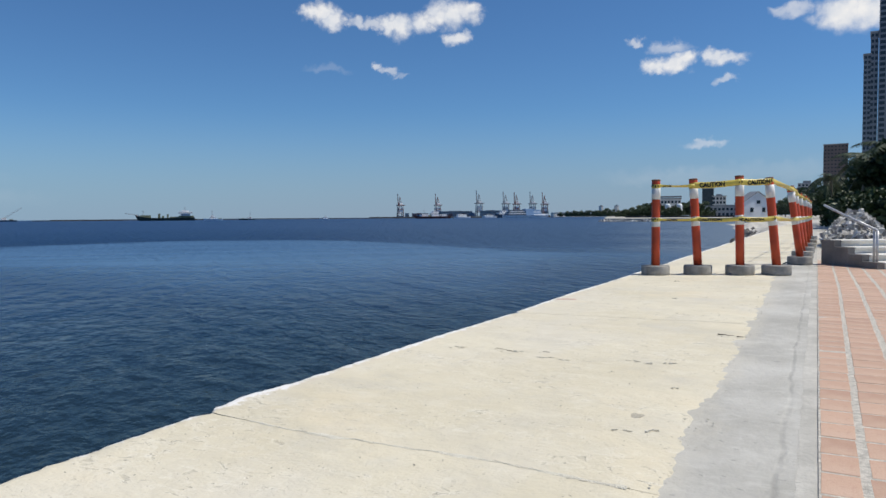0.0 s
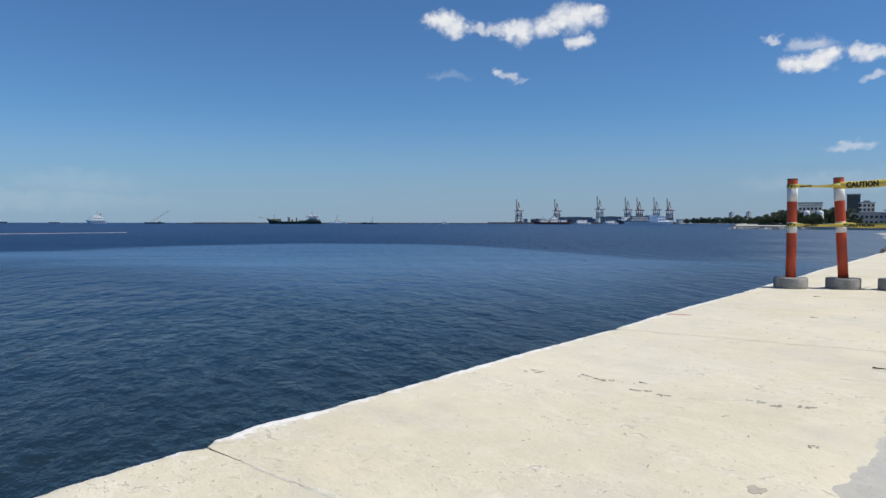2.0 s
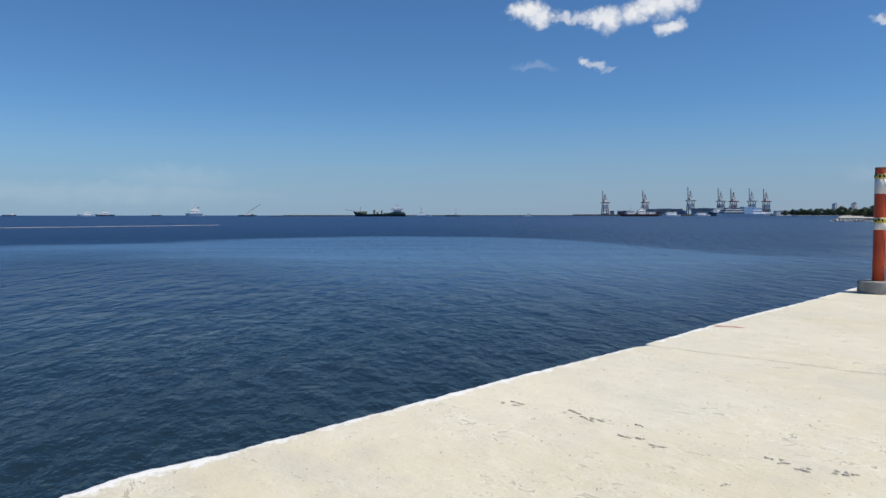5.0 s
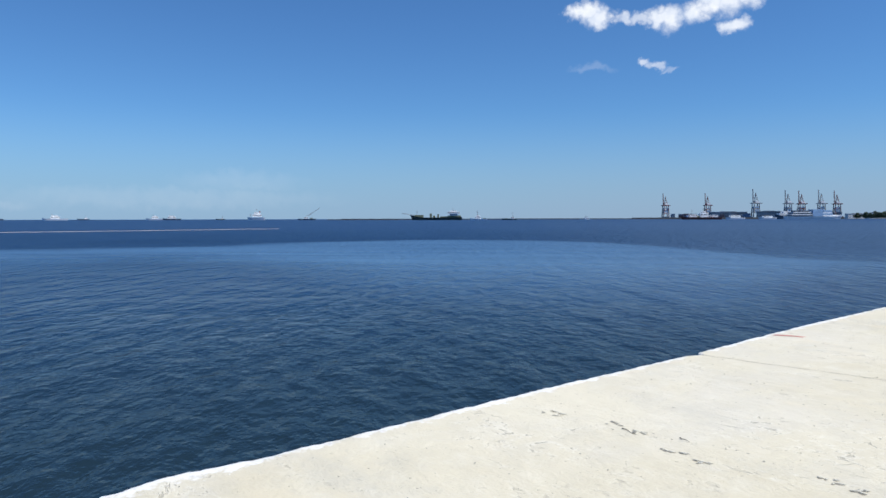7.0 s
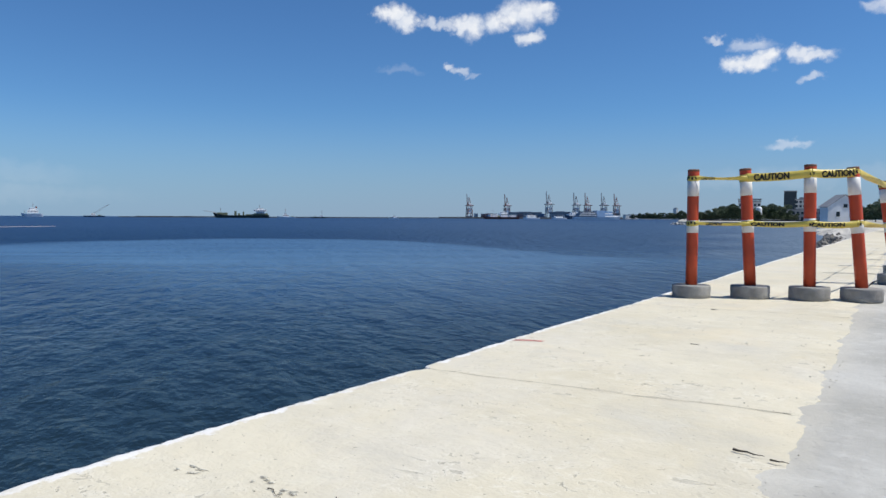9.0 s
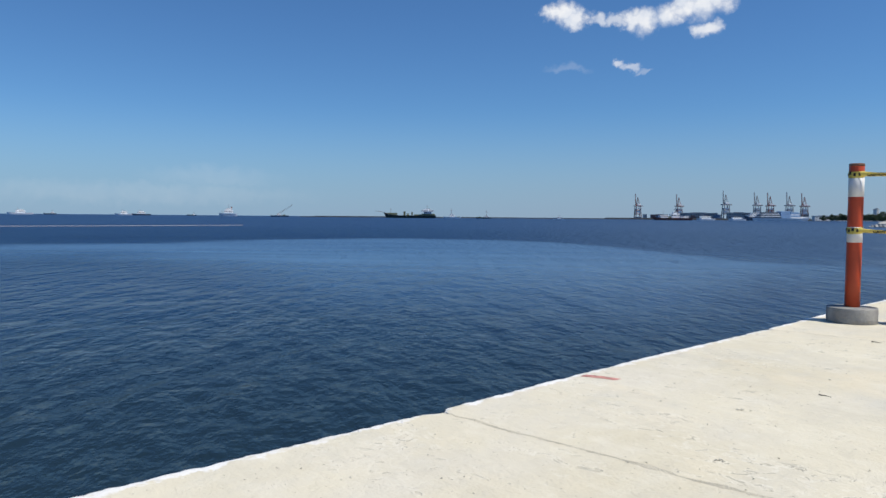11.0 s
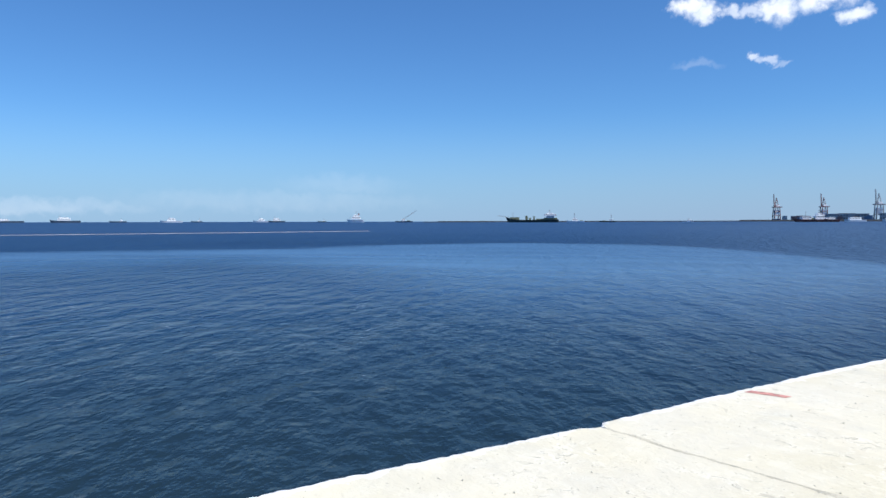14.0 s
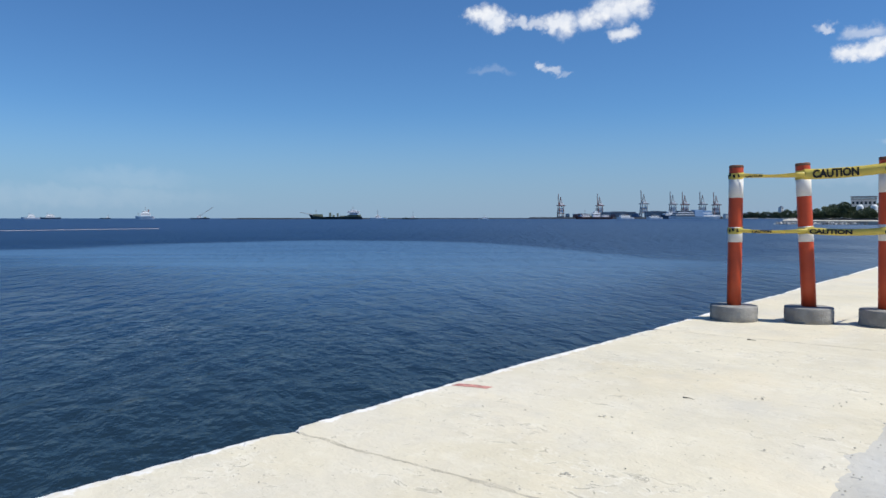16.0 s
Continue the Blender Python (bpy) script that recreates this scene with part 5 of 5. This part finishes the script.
for az, d, L, H, m, dk in ((91.3, 1900, 66, 4.5, M_HULL, (14, 30, 4.5, 10)), (88.4, 2000, 72, 4.5, M_HULLGREY, (-20, 6, 4.5, 7)), (84.8, 1800, 60, 5, M_HULLGREY, (-16, 10, 5, 10)),
                           (81.4, 2200, 44, 3.5, M_HULLGREY, (4, 12, 3.5, 6)), (77.7, 1900, 52, 4, M_SHIPWHITE, (-10, 10, 4, 9)), (75.9, 2100, 30, 3, M_HULLGREY, (2, 9, 3, 6)),
                           (71.1, 1900, 40, 3.5, M_SHIPWHITE, (-8, 8, 3.5, 8)), (69.9, 1800, 40, 3.5, M_HULLGREY, (-10, 8, 3.5, 8)), (98.0, 2000, 70, 5, M_HULLGREY, (15, 30, 5, 11)), (66.4, 2200, 26, 2.5, M_HULL, (2, 8, 2.5, 5))):
    ship("anchored_ship", "hazy low ship anchored near the horizon", az, d, L, 11, H, m, ((*dk, 8), (dk[0] + 3, dk[1] - 3, dk[3], dk[3] + 2.6, 6)), 0, ((dk[0] + 4, dk[3], dk[3] + 7),), (), "ships near the horizon", sheer=0.3)
ship("harbour_barge", "dark red-brown vessel with deck houses by the pier", 28.8, 1400, 74, 15, 4.2, M_HULLRED,
     ((-26, -10, 4.2, 9, 11), (-4, 12, 4.2, 11.5, 11), (18, 30, 4.2, 8, 11), (0, 8, 11.5, 15, 8)), 24, ((-18, 9, 19), (4, 15, 22)), ((-9, -5, 4.2, 7),), sheer=0.3)
GREY, BLUE, WHITE = (M_HULLGREY, "dark grey"), (M_FERRYBLUE, "pale blue"), (M_SHIPWHITE, "white")
ship("ferry", "large white and blue passenger ferry at the pier", 21.2, 1800, 130, 22, 6, M_SHIPWHITE,
     ((8, 58, 6, 9.5, 23), (9, 57, 9.5, 11, 22), (10, 55, 11, 14.5, 21), (11, 53, 14.5, 16, 20), (13, 48, 16, 19.5, 19), (-16, 7.9, 6, 17, 21), (-15, 7, 17, 22, 19),
      (-40, -16.1, 6, 9, 20), (-40, -16.1, 9, 13, 19), (-39, -17, 13, 15, 18), (-38, -18, 15, 20, 17), (-62, -41, 6, 9.5, 14)), 212,
     ((-10, 22, 29), (40, 19.5, 25), (-50, 9.5, 18)), (), funnel=(24, 19.5, 25), sheer=0.25,
     paints=(GREY, WHITE, GREY, WHITE, GREY, BLUE, BLUE, WHITE, BLUE, WHITE, BLUE, WHITE))
ship("cargo_ship", "grey cargo ship with stacked decks behind the ferry", 22.9, 1960, 62, 18, 9, M_HULLGREY, ((-24, 20, 9, 14, 15), (-14, 14, 14, 19, 13)), 32, ((0, 19, 30),), (), sheer=0.3)
ship("white_launch", "white passenger launch beside the pier", 26.4, 1750, 46, 10, 3.6, M_SHIPWHITE, ((-14, 12, 3.6, 9, 8),), 34, ((0, 9, 13),), (), "boats by the pier", category="boat")
ship("white_launch", "white passenger launch beside the pier", 24.2, 1760, 42, 10, 3.6, M_SHIPWHITE, ((-12, 10, 3.6, 7.5, 8),), 34, ((0, 7, 12),), (), "boats by the pier", category="boat")


def on_pier(az):
    """How far off the pier's centre line lies that way."""
    a, c = Vector(polar(33.6, 2150)), Vector(polar(18.3, 1980))
    o, w = Vector(polar(0, 0)), Vector((-math.sin(radians(az)), math.cos(radians(az)), 0))
    n = Vector((-(c - a).y, (c - a).x, 0))
    return (a - o).dot(n) / w.dot(n)


def port_crane(az, d, h, group, red):
    """A quay crane with its boom luffed up."""
    x, y, _ = polar(az, d)
    t = thing("port_crane", "grey steel quay crane with raised boom" if not red else "red and grey quay crane with raised boom", "crane", group, at=(x, y, 3.39), turn=az + 20)
    m = M_CRANERED if red else M_CRANE
    leg = h * 0.48
    for sx in (-1, 1):
        for sy in (-1, 1):
            bm = bmesh.new()
            rod(bm, (sx * h * 0.115, sy * h * 0.10, 0), (sx * h * 0.085, sy * h * 0.10, leg), h * 0.022, h * 0.015, 6)
            part("leg", bm, m, t)
    for z in (leg * 0.33, leg * 0.66):
        for s in (-1, 1):
            bm = bmesh.new()
            rod(bm, (-h * 0.105, s * h * 0.10, z), (h * 0.105, s * h * 0.10, z), h * 0.010, None, 5)
            part("portal_brace", bm, m, t)
            bm = bmesh.new()
            rod(bm, (s * h * 0.105, -h * 0.10, z), (s * h * 0.105, h * 0.10, z), h * 0.010, None, 5)
            part("portal_brace", bm, m, t)
    bm = bmesh.new()
    box(bm, (-h * 0.15, -h * 0.12, leg), (h * 0.17, h * 0.12, leg + h * 0.035))
    part("girder", bm, m, t)
    bm = bmesh.new()
    box(bm, (-h * 0.04, -h * 0.06, leg + h * 0.035), (h * 0.10, h * 0.06, leg + h * 0.10), None, h * 0.005)
    part("machine_house", bm, M_SHIPWHITE, t, "pale machine house")
    bm = bmesh.new()
    box(bm, (-h * 0.075, -h * 0.085, leg * 0.36), (h * 0.075, h * 0.085, leg * 0.80), None, h * 0.006)
    part("winch_house", bm, M_SHIPWHITE, t, "white winch house between the legs")
    bm = bmesh.new()
    for s in (-1, 1):
        rod(bm, (-h * 0.06, s * h * 0.05, leg), (-h * 0.012, s * h * 0.02, h * 0.86), h * 0.010, h * 0.008, 5)
        rod(bm, (h * 0.08, s * h * 0.05, leg), (-h * 0.012, s * h * 0.02, h * 0.86), h * 0.008, h * 0.006, 5)
    part("tower", bm, m, t)
    bm = bmesh.new()
    for s in (-1, 1):
        rod(bm, (-h * 0.09, s * h * 0.035, leg), (-h * 0.115, s * h * 0.03, h), h * 0.011, h * 0.008, 5)
    for i in range(8):
        z = leg + (h - leg) * (i + 0.5) / 8
        rod(bm, (-h * 0.1, -h * 0.035, z), (-h * 0.105, h * 0.035, z + h * 0.03), h * 0.005, None, 4)
    part("boom", bm, m, t, "boom luffed nearly upright")


for az, d, h, red in ((31.4, 2340, 76, True), (28.35, 2300, 74, True), (25.0, 2250, 82, False), (22.85, 2200, 76, False), (21.97, 2200, 74, True), (20.7, 2180, 74, False), (19.73, 2150, 70, True)):
    port_crane(az, on_pier(az), h * on_pier(az) / d, "cranes on the container pier", red)
for az, w, h, wall in ((26.9, 95, 14, M_WALLGREY), (24.1, 60, 15, M_WALLGREY), (29.8, 48, 9, M_WALLWHITE), (20.0, 40, 12, M_WALLGREY)):
    b = building("pier_shed", "long grey shed on the container pier", az, on_pier(az) - 8, w, 16, h, 2, max(4, w // 6), wall, True, "sheds on the pier", 3.39)
    glaze(b, 0.5, 0.3)

def container_stacks():
    rng = random.Random(21)
    kinds = [(M_CRANERED, "red"), (M_SHIPBLUE, "blue"), (M_WALLWHITE, "white"), (M_WALLGREY, "grey")]
    for i in range(34):
        az = rng.uniform(19.2, 32.4)
        m, word = rng.choice(kinds)
        d = on_pier(az) - 17
        x, y, _ = polar(az, d)
        t = thing("container_stack", "stack of %s shipping containers on the pier" % word, "containers", "containers on the pier", at=(x, y, 3.39), turn=26)
        for lv in range(rng.randint(1, 4)):
            bm = bmesh.new()
            box(bm, (-6.05, -1.2, lv * 2.6), (6.05, 1.2, lv * 2.6 + 2.58), None, 0.08)
            part("container", bm, m, t)


container_stacks()

# floating boom of small buoys across the bay
def build_float_line():
    verts, faces = [], []
    for i in range(420):
        u = i / 419
        y = -70 + 156 * u
        x = -157 + 5 * math.sin(u * 3.0) - 10 * (u - 0.6) ** 2
        b = len(verts)
        for k in range(8):
            a = 2 * math.pi * k / 8
            for s in (-0.20, 0.20):
                verts.append((x + 0.06 * math.cos(a), y + s, SEA + 0.03 + 0.06 * math.sin(a)))
        for k in range(8):
            p, q = b + 2 * k, b + 2 * ((k + 1) % 8)
            faces.append((p, q, q + 1, p + 1))
        faces.append(tuple(b + 2 * k for k in range(8)))
        faces.append(tuple(b + 2 * k + 1 for k in range(7, -1, -1)))
    tagged(raw("float_line", verts, faces, M_FLOATO), "thin line of orange floats across the water", "float line", kind="stuff")


build_float_line()


# ---- umbrella ----
def umbrella_cloth():
    k = Mat("blue_patterned_cloth", 0.7)
    c = k.mix(k.noise(26, 3, 0.6, (1, 1, 1), 0.46, 0.56), (0.016, 0.05, 0.23), (0.26, 0.33, 0.55))
    c = k.mix(k.math("MULTIPLY", k.noise(6, 4), 0.5), c, (0.02, 0.07, 0.34))
    k.color(c).bump(k.noise(180, 2), 0.15, 0.001)
    return k.m


def umbrella():
    t = thing("umbrella", "open blue umbrella with mottled pale pattern, set on pavers", "umbrella")
    mc = umbrella_cloth()
    R, n = 0.52, 8
    place = pose(1.75, -1.35, 0.46, 0, 128, 35)

    def at(r, a, sagging=0.0):
        z = 0.26 * math.cos(r / R * 1.25) - 0.08
        return Vector((r * math.cos(a), r * math.sin(a), z - sagging))

    for g in range(n):
        bm = bmesh.new()
        rows = []
        for i in range(11):
            r = R * i / 10
            row = []
            for j in range(9):
                v = j / 8
                a = 2 * math.pi * (g + v) / n
                bow = 4 * v * (1 - v)
                rr = r * (1 - 0.075 * bow * (i / 10) ** 2)
                row.append(bm.verts.new(place @ at(rr, a, 0.012 * bow * i / 10)))
            rows.append(row)
        for p, q in zip(rows, rows[1:]):
            for j in range(8):
                bm.faces.new((p[j], p[j + 1], q[j + 1], q[j]))
        bmesh.ops.remove_doubles(bm, verts=bm.verts, dist=1e-5)
        gore = part("gore", bm, mc, t, "", True)
        so = gore.modifiers.new("thickness", "SOLIDIFY")
        so.thickness = 0.0008
        bm = bmesh.new()
        a = 2 * math.pi * g / n
        tube(bm, [place @ (at(R * i / 8, a) - Vector((0, 0, 0.006))) for i in range(9)], 0.0022, 6)
        tip = at(R, a)
        rod(bm, place @ (tip - Vector((0, 0, 0.006))), place @ (at(R * 1.035, a) - Vector((0, 0, 0.004))), 0.0035, 0.003, 6)
        part("rib", bm, M_STEEL, t, "thin steel rib with a capped tip")
    bm = bmesh.new()
    tube(bm, [place @ Vector((0, 0, 0.20)), place @ Vector((0, 0, -0.50))], 0.006, 10)
    part("shaft", bm, M_STEEL, t, "steel shaft", True)
    bm = bmesh.new()
    tube(bm, [place @ Vector((0, 0, -0.50)), place @ Vector((0, 0, -0.62))], 0.016, 12)
    part("handle", bm, M_CABLE, t, "black grip", True)
    bm = bmesh.new()
    rod(bm, place @ Vector((0, 0, 0.18)), place @ Vector((0, 0, 0.245)), 0.009, 0.004, 10)
    part("ferrule", bm, M_STEEL, t)


umbrella()

# ---- pavers, last ----
bm = bmesh.new()
box(bm, (0.3125, -12, -0.2), (1.9, 187, 0.0012))
promenade = solid("promenade", bm, M_JOINT, "promenade of terracotta pavers with pale grit joints", "promenade", kind="structure")
bm = bmesh.new()
box(bm, (1.902, -14, -0.2), (12, 30, -0.008))
solid("inner_walk", bm, M_BED, "plain mortar walk inland of the pavers", "pavement", kind="structure")
BW, BL, BX, BY = 0.222, 0.256, 0.266, 0.274


def brick_mesh(seed):
    r = random.Random(seed)
    bm = bmesh.new()
    w, l = BW / 2, BL / 2
    ring = [(-w, -l), (w, -l), (w, l), (-w, l)]
    j = [(x + r.uniform(-0.004, 0.004), y + r.uniform(-0.004, 0.004)) for x, y in ring]
    lo = [bm.verts.new((x, y, -0.03)) for x, y in j]
    md = [bm.verts.new((x, y, -0.003)) for x, y in j]
    hi = [bm.verts.new((x * 0.965, y * 0.97, 0.001 + r.uniform(-0.001, 0.001))) for x, y in j]
    for i in range(4):
        k = (i + 1) % 4
        bm.faces.new((lo[i], lo[k], md[k], md[i]))
        bm.faces.new((md[i], md[k], hi[k], hi[i]))
    bm.faces.new(hi)
    return mesh_of("brick", bm, M_BRICK)


shapes = [brick_mesh(i) for i in range(6)]
rng = random.Random(1)
far_v, far_f = [], []
for row in range(-20, 64):
    y = 1.85 + BY * row
    for col in range(6):
        seam = 0.49 + 0.013 * (min(y, 12.0) - 3.56)
        cut = (seam - 0.018 - 0.320) / BW if col == 0 else 1.0
        x = 0.320 + BW * cut / 2 if col == 0 else seam + 0.018 + BW / 2 + BX * (col - 1)
        if x > 1.9 - BW / 2 or cut < 0.1:
            continue
        z = 0.002 + rng.uniform(-0.0015, 0.0015)
        me = rng.choice(shapes)
        if 2.4 < y < 16.2 and col < 5:
            o = new("brick", me)
            o.parent = promenade
            o.matrix_basis = pose(x, y, z, 0, 0, rng.uniform(-0.4, 0.4)) @ Matrix.Diagonal((cut, 1, 1, 1))
        else:
            b = len(far_v)
            far_v += [(v.co.x * cut + x, v.co.y + y, v.co.z + z) for v in me.vertices]
            far_f += [tuple(b + i for i in p.vertices) for p in me.polygons]
o = raw("bricks", far_v, far_f, M_BRICK)
o.parent = promenade
tagged(o, kind="stuff")
